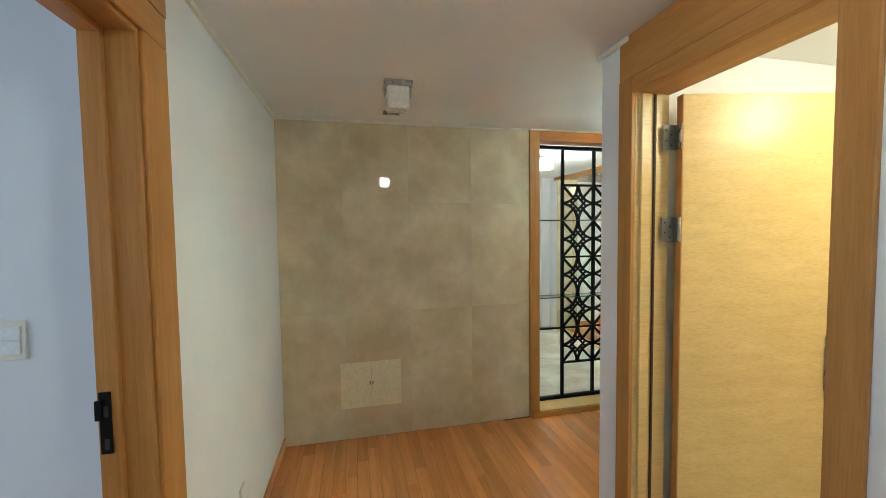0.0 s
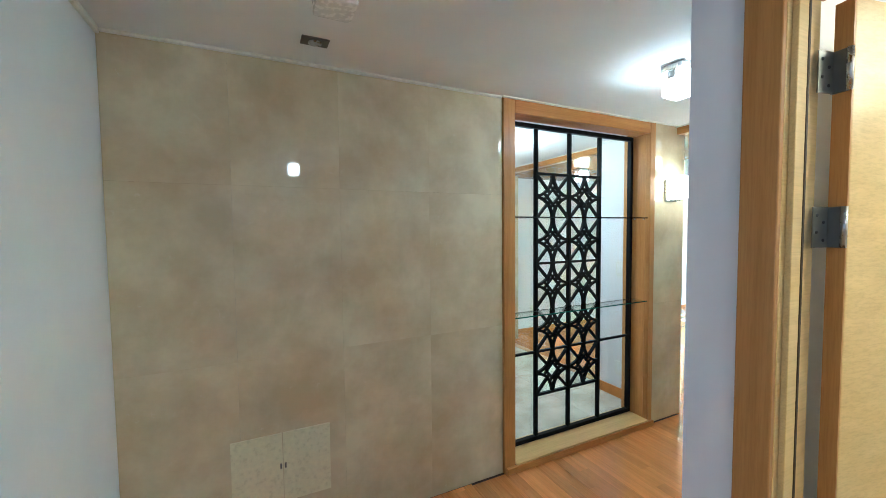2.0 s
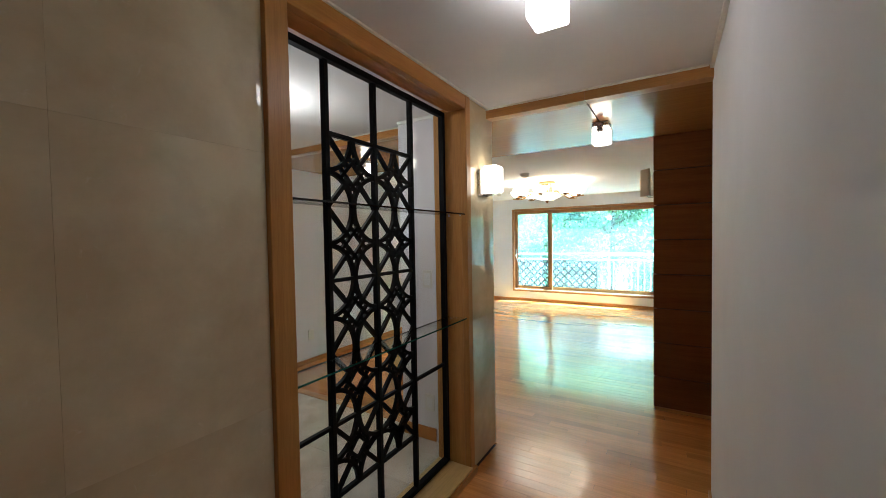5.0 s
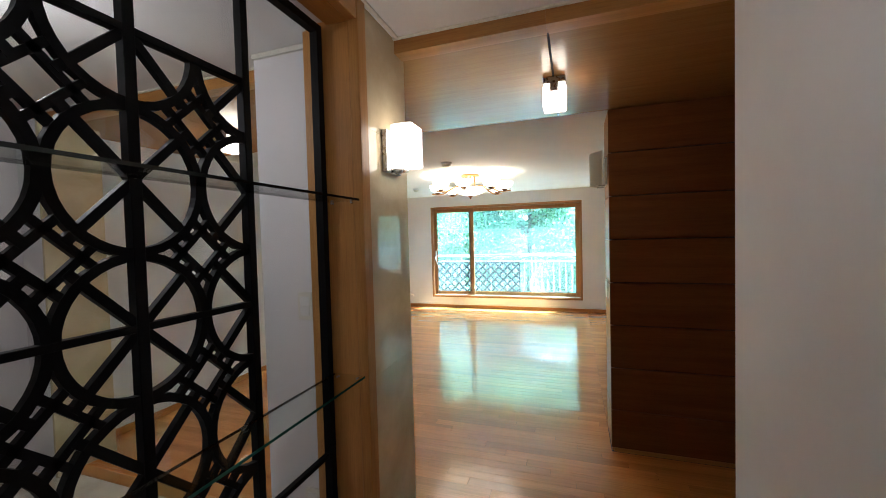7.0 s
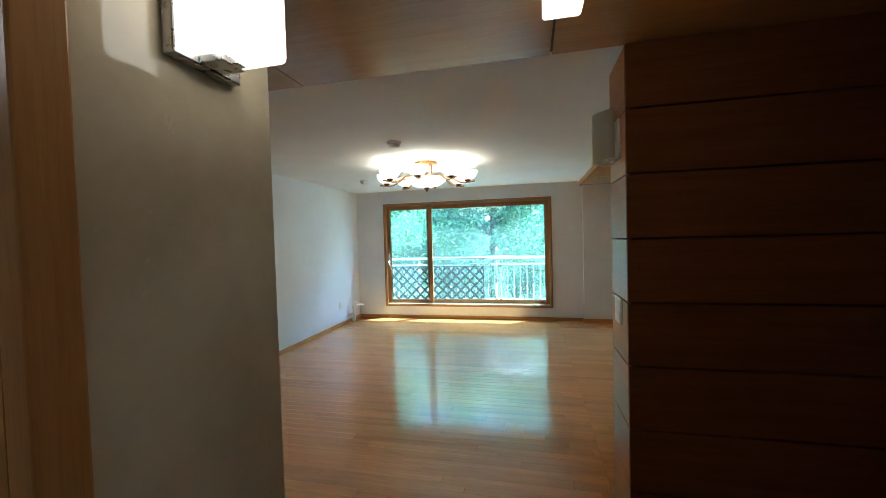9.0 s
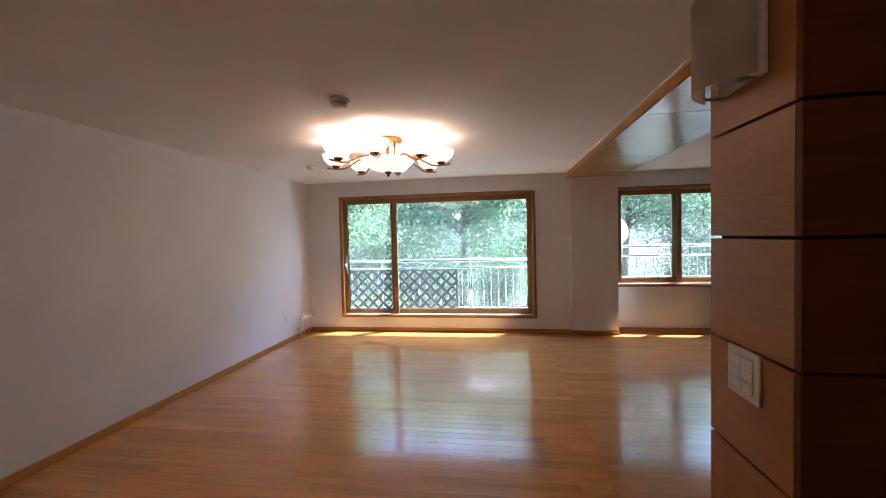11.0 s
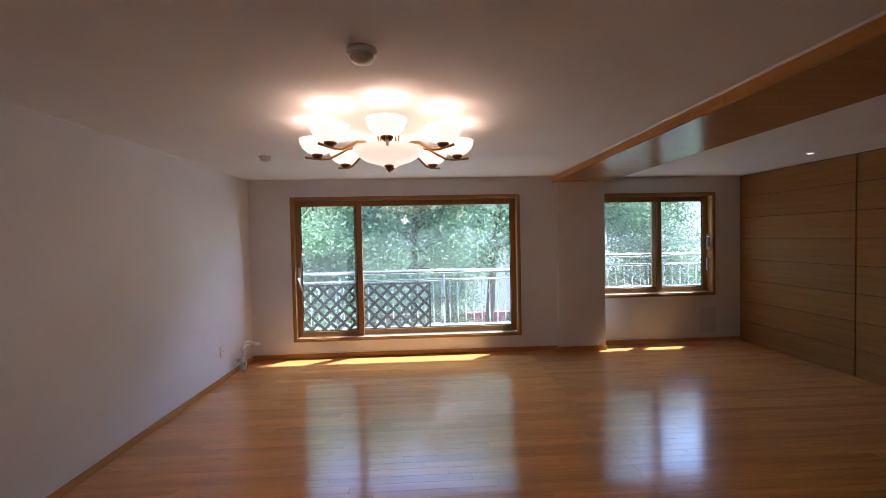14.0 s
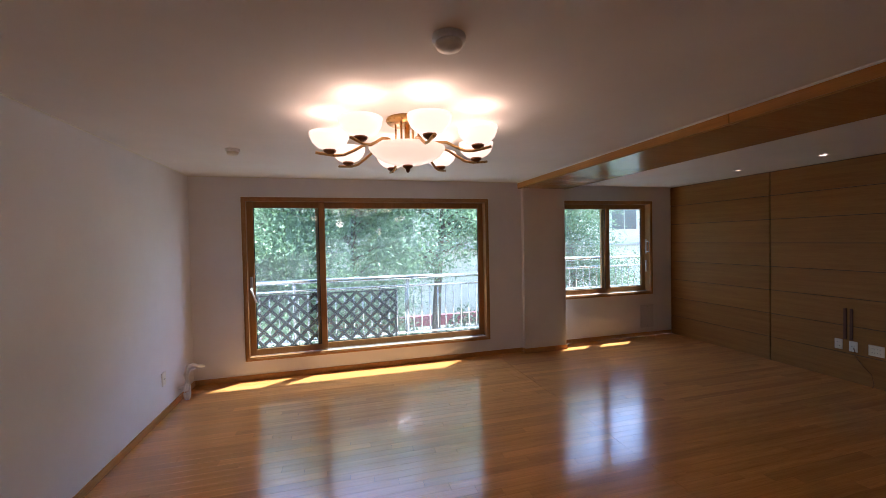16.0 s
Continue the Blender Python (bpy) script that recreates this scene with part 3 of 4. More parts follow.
# chandelier
CHX, CHY = 7.485, 4.495
chan = thing("chandelier", (CHX, CHY, LC), "brass chandelier with eight lit opal glass bowls round a large bowl", "chandelier")
part("canopy", lathe(bmesh.new(), [(0, 0), (0.125, 0), (0.13, -0.012), (0.12, -0.026), (0.04, -0.032), (0, -0.033)], seg=32), BRASS, chan, "", True)
for k in range(6):
    a = radians(20 + 60 * k)
    part("rod", rod(bmesh.new(), (0.07 * math.cos(a), 0.07 * math.sin(a), -0.03), (0.07 * math.cos(a), 0.07 * math.sin(a), -0.195), 0.006), BRASS, chan, "", True)
part("stem", rod(bmesh.new(), (0, 0, -0.03), (0, 0, -0.19), 0.016, 14), BRASS, chan, "", True)
part("hub", lathe(bmesh.new(), [(0, -0.185), (0.09, -0.185), (0.098, -0.193), (0.09, -0.203), (0, -0.205)], seg=32), BRASS, chan, "", True)
prof = [(0.235, -0.178), (0.232, -0.190), (0.205, -0.222), (0.16, -0.250), (0.10, -0.271), (0.04, -0.281), (0, -0.283)]
inner = [(0, -0.277), (0.04, -0.275), (0.10, -0.265), (0.155, -0.245), (0.20, -0.217), (0.226, -0.188)]
part("center_bowl", lathe(bmesh.new(), prof + inner + [(0.2349, -0.1779)], seg=40), OPAL_BOWL, chan, "large dim opal glass bowl", True)
part("finial", lathe(bmesh.new(), [(0, -0.277), (0.03, -0.282), (0.032, -0.292), (0.014, -0.304), (0.012, -0.316), (0.007, -0.326), (0, -0.328)]), BRONZE, chan, "", True)
lamp("chandelier_center_light", "POINT", 0.10, WARM, pose(CHX, CHY, LC - 0.13), 0.04)
for k in range(8):
    a = radians(4 + 45 * k)
    d = Vector((math.cos(a), math.sin(a), 0))
    path = [(0.09, -0.194), (0.15, -0.176), (0.21, -0.165), (0.27, -0.175), (0.33, -0.210), (0.385, -0.238), (0.44, -0.244), (0.50, -0.238), (0.545, -0.233)]
    part("arm", tube(bmesh.new(), [d * r + Vector((0, 0, z)) for r, z in path], 0.0085), BRASS, chan, "", True)
    c = d * 0.465
    mt = Matrix.Translation(c)
    part("cup", lathe(bmesh.new(), [(0, -0.239), (0.016, -0.239), (0.034, -0.225), (0.037, -0.213), (0, -0.211)], mt), BRONZE, chan, "dark bronze cup", True)
    bowl = [(0.036, -0.214), (0.068, -0.200), (0.096, -0.174), (0.110, -0.144), (0.114, -0.118), (0.107, -0.118), (0.103, -0.144), (0.089, -0.170), (0.063, -0.194), (0.03, -0.207)]
    part("bowl", lathe(bmesh.new(), bowl, mt, 28), OPAL_WARM, chan, "lit opal glass bowl", True)
    part("bulb", lathe(bmesh.new(), [(0, -0.207), (0.012, -0.203), (0.015, -0.185), (0.025, -0.165), (0.022, -0.150), (0, -0.140)], mt, 14), OPAL_LIT, chan, "", True)
    lamp("chandelier_light", "POINT", 0.084, WARM, pose(CHX + c.x, CHY + c.y, LC - 0.122), 0.018)


def detector(at, r, label):
    t = thing("smoke_detector", at, label, "smoke detector", "ceiling detectors")
    part("base", lathe(bmesh.new(), [(0, 0), (r, 0), (r, -0.018), (r * 0.96, -0.022), (0, -0.022)], seg=32), WHITE_PLASTIC, t, "", True)
    part("sensor_ring", lathe(bmesh.new(), [(0, -0.0225), (r * 0.80, -0.0225), (r * 0.82, -0.030), (r * 0.72, -0.044), (r * 0.3, -0.052), (0, -0.053)], seg=32), PLASTIC, t, "", True)


detector((6.49, 4.51, LC), 0.062, "round off-white smoke detector on the living room ceiling")
detector((8.48, 5.71, LC), 0.052, "small round off-white detector near the corner")
for x in (8.57, 7.75):
    d = thing("downlight", (x, 0.38, LC), "small lit recessed downlight with steel rim", "downlight", "downlights by the panelled wall")
    part("rim", lathe(bmesh.new(), [(0.030, 0), (0.042, 0), (0.042, -0.004), (0.030, -0.006)], seg=24), STEEL, d, "", True)
    part("bulb", lathe(bmesh.new(), [(0, 0.001), (0.028, 0.001), (0.028, -0.006), (0.016, -0.013), (0, -0.015)], seg=16), OPAL_LIT, d, "", True)
    lamp("downlight_light", "SPOT", 0.07, NEUTRAL, look((x, 0.38, LC - 0.012), (x, 0.38, 0)), 0.02)

# ---- doors ----
# bathroom door frame, hall side
fr = tagged(new("door_frame"), "oak door casing of the bathroom doorway", "door frame", kind="structure")
part("casing", B(1.982, 2.0, 2.412, 2.492, 0, 2.125, 0.003), OAK, fr)
part("casing", B(1.984, 2.0, 1.655, 1.735, 0, 2.06, 0.003), OAK, fr)
part("head_casing", B(1.982, 2.0, 1.655, 2.412, 2.062, 2.125, 0.003), OAK_Y, fr)
part("transom_panel", B(1.986, 1.999, 1.655, 2.492, 2.127, HC - 0.001), OAK_Y, fr, "oak panel above the doorway")
part("lining", cuboid(B(2.0005, 2.16, 2.412, 2.439, 0, 2.09, 0.002), 2.02, 2.065, 2.398, 2.412, 0, 2.06, 0.002), DOOR_WOOD, fr)
part("lining", B(2.0005, 2.16, 1.716, 1.733, 0, 2.09, 0.002), DOOR_WOOD, fr)
part("lining_head", B(2.0005, 2.16, 1.735, 2.410, 2.062, 2.095, 0.002), OAK_Y, fr)
part("seal", B(2.084, 2.092, 2.404, 2.412, 0, 2.06), GROOVE, fr, "dark rubber door seal")
# leaf, open
leaf = thing("door_leaf", (2.172, 2.396, 0), "pale oak flush door standing open", "door", rz=-12)
part("panel", B(0.012, 0.70, -0.04, -0.002, 0.012, 2.05, 0.003), DOOR_WOOD, leaf)
part("edge_band", B(0.0075, 0.0118, -0.04, -0.002, 0.012, 2.05), OAK, leaf, "oak edge band")
for z in (1.885, 1.51, 0.25):
    h = part("hinge", cuboid(B(-0.002, 0.0075, -0.0395, -0.003, z - 0.05, z + 0.05, 0.001), -0.052, -0.004, -0.009, -0.006, z - 0.05, z + 0.05), HINGE_STEEL, leaf, "dark steel butt hinge")
    for sx, sz in ((-0.040, 0.03), (-0.018, 0.012), (-0.040, -0.012), (-0.018, -0.032)):
        part("screw", lathe(bmesh.new(), [(0, 0.0015), (0.004, 0.001), (0.0042, 0)], pose(sx, -0.0091, z + sz, 90), 10), RUBBER, h)
    k = part("knuckle", rod(bmesh.new(), (0.0, -0.040, z - 0.05), (0.0, -0.040, z + 0.05), 0.0065), STEEL, h, "", True)
hd = part("handle_plate", cuboid(cuboid(B(0.612, 0.654, -0.047, -0.0405, 0.835, 1.065, 0.002), 0.619, 0.647, -0.0468, -0.0407, 1.0655, 1.078, 0.002), 0.619, 0.647, -0.0468, -0.0407, 0.822, 0.8345, 0.002), STEEL, leaf, "long brushed steel handle plate")
part("knob", lathe(bmesh.new(), [(0, 0), (0.013, 0), (0.012, 0.030), (0.022, 0.036), (0.026, 0.048), (0.021, 0.060), (0, 0.065)], pose(0.630, -0.0472, 0.975, 90), 20), STEEL, hd, "rounded lever boss", True)
part("lever", tube(bmesh.new(), [(0.640, -0.088, 0.977), (0.660, -0.090, 0.978), (0.680, -0.088, 0.970), (0.700, -0.087, 0.966), (0.716, -0.087, 0.971)], 0.0095), STEEL, hd, "twisted steel lever", True)
part("keyhole", lathe(bmesh.new(), [(0, 0), (0.007, 0), (0.007, 0.002), (0, 0.002)], pose(0.633, -0.0472, 0.905, 90), 12), DARK_STEEL, hd)
lamp("bath_light", "POINT", 0.27, (1.0, 0.80, 0.50), pose(2.85, 1.55, 2.1), 0.09)
bl = thing("ceiling_lamp", (2.85, 1.55, HC), "lit opal ceiling lamp of the bathroom", "ceiling lamp")
part("shade", lathe(bmesh.new(), [(0, 0), (0.11, 0), (0.115, -0.03), (0.08, -0.06), (0, -0.07)]), OPAL_LIT, bl, "", True)

# side room door frame
fl = tagged(new("door_frame"), "oak door casing and lining of the side room doorway", "door frame", kind="structure")
part("casing", B(0.36, 0.372, 2.195, 2.322, 0, 2.04, 0.003), OAK, fl)
part("head_casing", B(0.36, 0.372, 1.22, 2.322, 2.042, 2.13, 0.003), OAK_Y, fl)
part("lining", cuboid(B(0.240, 0.3595, 2.185, 2.209, 0, 2.055, 0.002), 0.240, 0.290, 2.170, 2.185, 0, 2.04, 0.002), OAK, fl)
part("lining_head", cuboid(B(0.240, 0.3595, 1.30, 2.184, 2.03, 2.058, 0.002), 0.240, 0.290, 1.30, 2.169, 2.015, 2.03), OAK_Y, fl)
part("transom_panel", B(0.3605, 0.374, 1.22, 2.322, 2.132, HC - 0.001), OAK_Y, fl, "oak panel above the doorway")
sp = part("strike_plate", cuboid(B(0.246, 0.272, 2.166, 2.1696, 0.96, 1.12), 0.239, 0.254, 2.160, 2.166, 1.05, 1.10), BLACK, fl, "dark metal strike plate")
for z in (0.985, 1.07):
    part("latch_hole", B(0.255, 0.266, 2.1655, 2.1659, z - 0.014, z + 0.014), RUBBER, sp)


def wall_plate(name, m, w, h, label, category, rows=1, cols=1, kind_hole=False):
    """A plate in its own x-z plane, facing -y, at the pose m."""
    t = tagged(new(name), label, category)
    t.matrix_world = m
    part("plate", B(-w / 2, w / 2, -0.008, 0, -h / 2, h / 2, 0.0025), PLASTIC, t)
    for i in range(cols):
        for j in range(rows):
            cw, ch = w * 0.72 / cols, h * 0.72 / rows
            cx, cz = -w * 0.36 + cw * (i + 0.5), -h * 0.36 + ch * (j + 0.5)
            if kind_hole:
                part("socket", lathe(bmesh.new(), [(0, -0.002), (0.0165, -0.002), (0.0175, 0.0), (0.0185, 0.001), (0.0185, -0.001)], pose(cx, -0.0082, cz, 90)), PLASTIC, t, "", True)
                for s in (-1, 1):
                    part("hole", lathe(bmesh.new(), [(0, 0.0035), (0.0028, 0.0035), (0.0028, 0.001)], pose(cx + s * 0.0085, -0.0082, cz, 90), 8), RUBBER, t)
            else:
                part("rocker", B(cx - cw * 0.46, cx + cw * 0.46, -0.0115, -0.008, cz - ch * 0.46, cz + ch * 0.46, 0.0015), WHITE_PLASTIC, t)
    return t


EAST, WEST, NORTH, SOUTH = 90, -90, 0, 180     # turn of a plate on the east, west, north or south wall of its room
wall_plate("light_switch", pose(-0.078, 2.38, 1.22, 0, 0, NORTH), 0.075, 0.115, "ivory double light switch on a white wall", "light switch", 2)
wall_plate("light_switch", pose(0.36, 2.885, 0.32, 0, 0, 90), 0.07, 0.12, "ivory cover plate low on the hall wall", "cover plate")
wall_plate("light_switch", pose(3.77, 4.303, 1.158, 0, 0, -90), 0.075, 0.125, "ivory light switch on the entry pier", "light switch", 2)
wall_plate("cover_plate", pose(3.77, 4.30, 0.27, 0, 0, -90), 0.075, 0.12, "ivory blank plate on the entry pier", "cover plate")
wall_plate("light_switch", pose(5.25, 2.945, 1.06, 0, 0, 180), 0.125, 0.125, "white four-way light switch on the oak panels", "light switch", 3, 2)
wall_plate("socket_outlet", pose(5.07, 2.0, 0.25, 0, 0, -90), 0.075, 0.12, "ivory socket low on the dark oak panels", "socket outlet", 1, 1, True)
wall_plate("socket_outlet", pose(9.10, 6.48, 0.33, 0, 0, 0), 0.075, 0.12, "white socket on the white wall near the corner", "socket outlet", 1, 1, True)
wall_plate("socket_outlet", pose(7.886, -0.085, 0.367, 0, 0, 180), 0.065, 0.105, "white aerial socket on the oak panels", "socket outlet", 2, 1, True)
wall_plate("socket_outlet", pose(7.766, -0.085, 0.364, 0, 0, 180), 0.068, 0.105, "white socket on the oak panels with a cable", "socket outlet", 1, 1, True)
wall_plate("socket_outlet", pose(7.593, -0.085, 0.364, 0, 0, 180), 0.115, 0.105, "white four-way socket on the oak panels", "socket outlet", 2, 2, True)
wall_plate("socket_outlet", pose(4.55, 6.48, 0.33, 0, 0, 0), 0.075, 0.12, "white socket on the wall beyond the entry", "socket outlet", 1, 1, True)
# thermostat on the far end of the panelled wing wall
th = thing("thermostat", (5.43, 2.90, 1.32), "slim grey room thermostat on the wing wall end", "thermostat")
part("body", B(-0.02, 0.0, -0.03, 0.035, -0.055, 0.055, 0.004), PLASTIC, th)
part("display", B(0.0002, 0.002, -0.02, 0.025, 0.0, 0.04), RUBBER, th)

# ---- windows ----


def window(name, label, x, y0, y1, z0, z1, split, handle_y, handle_side, depth):
    """A casing round an opening in an east wall, a fixed frame and two sliding sashes that overlap at split."""
    w = tagged(new(name), label, "window", kind="structure")
    c = 0.045
    part("casing", B(x - 0.018, x + 0.045, y0, y0 + c, z0, z1, 0.004), SASH, w)
    part("casing", B(x - 0.018, x + 0.045, y1 - c, y1, z0, z1, 0.004), SASH, w)
    part("head_casing", B(x - 0.018, x + 0.045, y0 + c, y1 - c, z1 - c, z1, 0.004), SASH, w)
    part("sill", B(x - 0.018, x + 0.012, y0 + c, y1 - c, z0, z0 + c, 0.004), SASH, w)
    part("sill_board", B(x + 0.0125, x + depth, y0 + c, y1 - c, z0 + 0.002, z0 + c - 0.006), ALU, w, "pale metal sill")
    part("sill_track", cuboid(B(x + 0.055, x + 0.062, y0 + c, y1 - c, z0 + c, z0 + c + 0.012), x + 0.10, x + 0.107, y0 + c, y1 - c, z0 + c, z0 + c + 0.012), STEEL, w, "metal sliding track")
    part("reveal", B(x + 0.045, x + depth, y0 + 0.002, y0 + c - 0.005, z0, z1), SASH, w)
    part("reveal", B(x + 0.045, x + depth, y1 - c + 0.005, y1 - 0.002, z0, z1), SASH, w)
    part("reveal_head", B(x + 0.045, x + depth, y0 + c - 0.0045, y1 - c + 0.0045, z1 - c - 0.003, z1 - 0.002), SASH, w)
    e = 0.009
    # white bead; its colour also stands in for the highlight along the casing edges
    for ya, yb, za, zb in ((y0 - e, y0 - 0.0005, z0 - e, z1 + e), (y1 + 0.0005, y1 + e, z0 - e, z1 + e), (y0, y1, z1 + 0.0005, z1 + e), (y0, y1, z0 - e, z0 - 0.0005)):
        part("bead", B(x - 0.008, x - 0.0005, ya, yb, za, zb, 0.001), WHITE_PLASTIC, w, "thin white bead and edge highlight round the casing")
    for ya, yb, za, zb in ((y0 + 0.016, y0 + 0.030, z0 + 0.016, z1 - 0.016), (y1 - 0.030, y1 - 0.016, z0 + 0.016, z1 - 0.016), (y0 + 0.031, y1 - 0.031, z1 - 0.030, z1 - 0.016), (y0 + 0.031, y1 - 0.031, z0 + 0.016, z0 + 0.030)):
        part("casing_rib", B(x - 0.024, x - 0.0185, ya, yb, za, zb, 0.001), SASH, w)
    for a, b, xs in ((split - 0.055, y1 - c + 0.004, x + 0.045), (y0 + c - 0.004, split + 0.055, x + 0.09)):
        s = part("sash", bmesh.new(), SASH, w)
        f, za, zb = 0.068, z0 + c + 0.004, z1 - c - 0.004
        part("stile", B(xs, xs + 0.036, a, a + f, za, zb, 0.004), SASH, s)
        part("stile", B(xs, xs + 0.036, b - f, b, za, zb, 0.004), SASH, s)
        part("rail", B(xs, xs + 0.036, a + f, b - f, za, za + f, 0.004), SASH, s)
        part("rail", B(xs, xs + 0.036, a + f, b - f, zb - f, zb, 0.004), SASH, s)
        g = part("pane", B(xs + 0.015, xs + 0.021, a + f, b - f, za + f, zb - f), PANE, s)
        part("gasket", cuboid(cuboid(B(xs + 0.010, xs + 0.0145, a + f, a + f + 0.008, za + f, zb - f), xs + 0.010, xs + 0.0145, b - f - 0.008, b - f, za + f, zb - f), xs + 0.010, xs + 0.0145, a + f, b - f, za + f, za + f + 0.008), RUBBER, s)
    hb = part("handle_base", B(x + 0.026, x + 0.0445, handle_y - 0.014, handle_y + 0.014, 0.98, 1.16, 0.004), ALU, w, "pale handle base")
    if handle_side > 0:
        part("lever", tube(bmesh.new(), [(x + 0.03, handle_y, 1.02), (x - 0.012, handle_y, 1.02), (x - 0.022, handle_y - 0.012, 1.0), (x - 0.026, handle_y - 0.055, 0.87)], 0.010), WHITE_PLASTIC, hb, "white lever", True)
    else:
        part("grip", tube(bmesh.new(), [(x + 0.03, handle_y, 1.29), (x - 0.012, handle_y, 1.29), (x - 0.02, handle_y, 1.28), (x - 0.02, handle_y, 1.44), (x - 0.012, handle_y, 1.45), (x + 0.03, handle_y, 1.45)], 0.009), WHITE_PLASTIC, hb, "white bow grip", True)
        part("grip_plate", B(x + 0.030, x + 0.0445, handle_y - 0.012, handle_y + 0.012, 1.26, 1.48, 0.003), ALU, hb)
    return w


w1 = window("window_1", "large brown framed sliding window with two panes", 9.845, 3.02, 5.962, 0.210, 2.057, 5.13, 5.885, 1, 0.20)
w2 = window("window_2", "smaller brown framed sliding window beside the pillar", 9.99, 0.27, 1.915, 0.640, 2.06, 1.05, 0.345, -1, 0.20)

# ---- outside ----
PAVE = plain("pale_concrete", (0.33, 0.33, 0.32), 0.85, 0.0, 3.0, 0.12)
LAWN = plain("dark_soil_and_grass", (0.06, 0.085, 0.035), 0.95, 0.0, 2.5, 0.35)
BARK = plain("tree_bark", (0.12, 0.085, 0.06), 0.9, 0.0, 14.0, 0.35)
RENDER_WALL = plain("cream_render", (0.60, 0.56, 0.44), 0.85, 0.0, 2.0, 0.06)
RED = plain("red_fence_band", (0.17, 0.022, 0.035), 0.6, 0.0, 6.0, 0.15)
DARK_GLASS = plain("dark_window_glass", (0.05, 0.07, 0.08), 0.08)
RAIL_STEEL = plain("stainless_rail", (0.62, 0.63, 0.64), 0.22, 1.0)
LATTICE = plain("dark_green_lattice", (0.012, 0.019, 0.016), 0.75)


def leaf_material(name, a, b):
    m, nt, bs = nodes_of(name)
    geo = nt.nodes.new("ShaderNodeNewGeometry")
    r = ramp(nt, geo.outputs["Random Per Island"], [(0.0, a), (1.0, b)])
    nt.links.new(r.outputs[0], bs.inputs["Base Color"])
    bs.inputs["Roughness"].default_value = 0.5
    tr = nt.nodes.new("ShaderNodeBsdfTranslucent")
    nt.links.new(r.outputs[0], tr.inputs["Color"])
    mx = nt.nodes.new("ShaderNodeMixShader")
    mx.inputs[0].default_value = 0.45
    nt.links.new(bs.outputs[0], mx.inputs[1])
    nt.links.new(tr.outputs[0], mx.inputs[2])
    nt.links.new(mx.outputs[0], nt.nodes["Material Output"].inputs["Surface"])
    return m


LEAF = leaf_material("green_leaves", (0.085, 0.19, 0.105), (0.28, 0.45, 0.25))
LEAF_DARK = leaf_material("dark_green_leaves", (0.05, 0.12, 0.07), (0.16, 0.27, 0.15))

GZ = -3.2
structure("ground", B(10.2, 900, -500, 500, GZ - 0.3, GZ), LAWN, "dark planted ground below the flat", "ground")
structure("pavement", B(17.0, 21.5, -60, 70, GZ + 0.001, GZ + 0.12), PAVE, "pale concrete path beyond the trees", "pavement")
structure("facade_lower", B(10.05, 10.2, -2.0, 8.0, GZ, -0.25), RENDER_WALL, "pale wall of the house below the window", "facade")

# balcony ledge, railing and lattice outside the large window
structure("window_ledge", B(10.05, 10.55, 2.45, 6.9, 0.02, 0.17), PAVE, "concrete ledge outside the large window", "ledge")
rl = thing("railing", (10.48, 4.6, 0.17), "shiny stainless steel balcony railing with thin balusters", "railing")
inv = rl.matrix_world.inverted()
inside(part("top_rail", rod(bmesh.new(), (10.48, 2.45, 1.02), (10.48, 6.9, 1.02), 0.030, 16), RAIL_STEEL, rl, "", True), inv)
inside(part("middle_rail", rod(bmesh.new(), (10.48, 2.45, 0.90), (10.48, 6.9, 0.90), 0.017, 12), RAIL_STEEL, rl, "", True), inv)
inside(part("bottom_rail", rod(bmesh.new(), (10.48, 2.45, 0.24), (10.48, 6.9, 0.24), 0.017, 12), RAIL_STEEL, rl, "", True), inv)
for k in range(38):
    y = 2.5 + k * 0.118
    inside(part("baluster", rod(bmesh.new(), (10.48, y, 0.24), (10.48, y, 0.90), 0.0095, 8), RAIL_STEEL, rl, "", True), inv)
for y in (2.47, 4.0, 5.5, 6.88):
    inside(part("post", rod(bmesh.new(), (10.48, y, 0.17), (10.48, y, 1.0), 0.022, 10), RAIL_STEEL, rl, "", True), inv)

lt = thing("garden_lattice", (10.20, 5.4, 0.17), "dark green diagonal wooden garden lattice behind the window", "lattice panel")
inv = lt.matrix_world.inverted()
LY0, LY1, LZ0, LZ1 = 4.20, 6.6, 0.20, 0.90
inside(part("frame", cuboid(B(10.185, 10.205, LY0, LY0 + 0.025, LZ0, LZ1), 10.185, 10.205, LY0, LY1, LZ1 - 0.02, LZ1), LATTICE, lt), inv)


def clip_line(c, s):
    """The part of the line z - LZ0 = s * (y - c) that lies in the panel."""
    pts = []
    for z in (LZ0, LZ1):
        y = c + (z - LZ0) / s
        pts.append((y, z))
    (ya, za), (yb, zb) = sorted(pts)
    if yb <= LY0 or ya >= LY1:
        return None
    if ya < LY0:
        za, ya = za + (LY0 - ya) * s, LY0
    if yb > LY1:
        zb, yb = zb - (yb - LY1) * s, LY1
    return (ya, za), (yb, zb)


for s, xo in ((1.0, 10.186), (-1.0, 10.197)):
    for k in range(-8, 28):
        seg = clip_line(LY0 + k * 0.172, s)
        if seg and seg[1][0] - seg[0][0] > 0.03:
            bm = bmesh.new()
            strip(bm, (seg[0][0], seg[0][1]), (seg[1][0], seg[1][1]), 0.038, 0, 0.008)
            bmesh.ops.transform(bm, matrix=Matrix(((0, 1, 0, xo), (1, 0, 0, 0), (0, 0, 1, 0), (0, 0, 0, 1))), verts=bm.verts)
            inside(part("slat", bm, LATTICE, lt), inv)

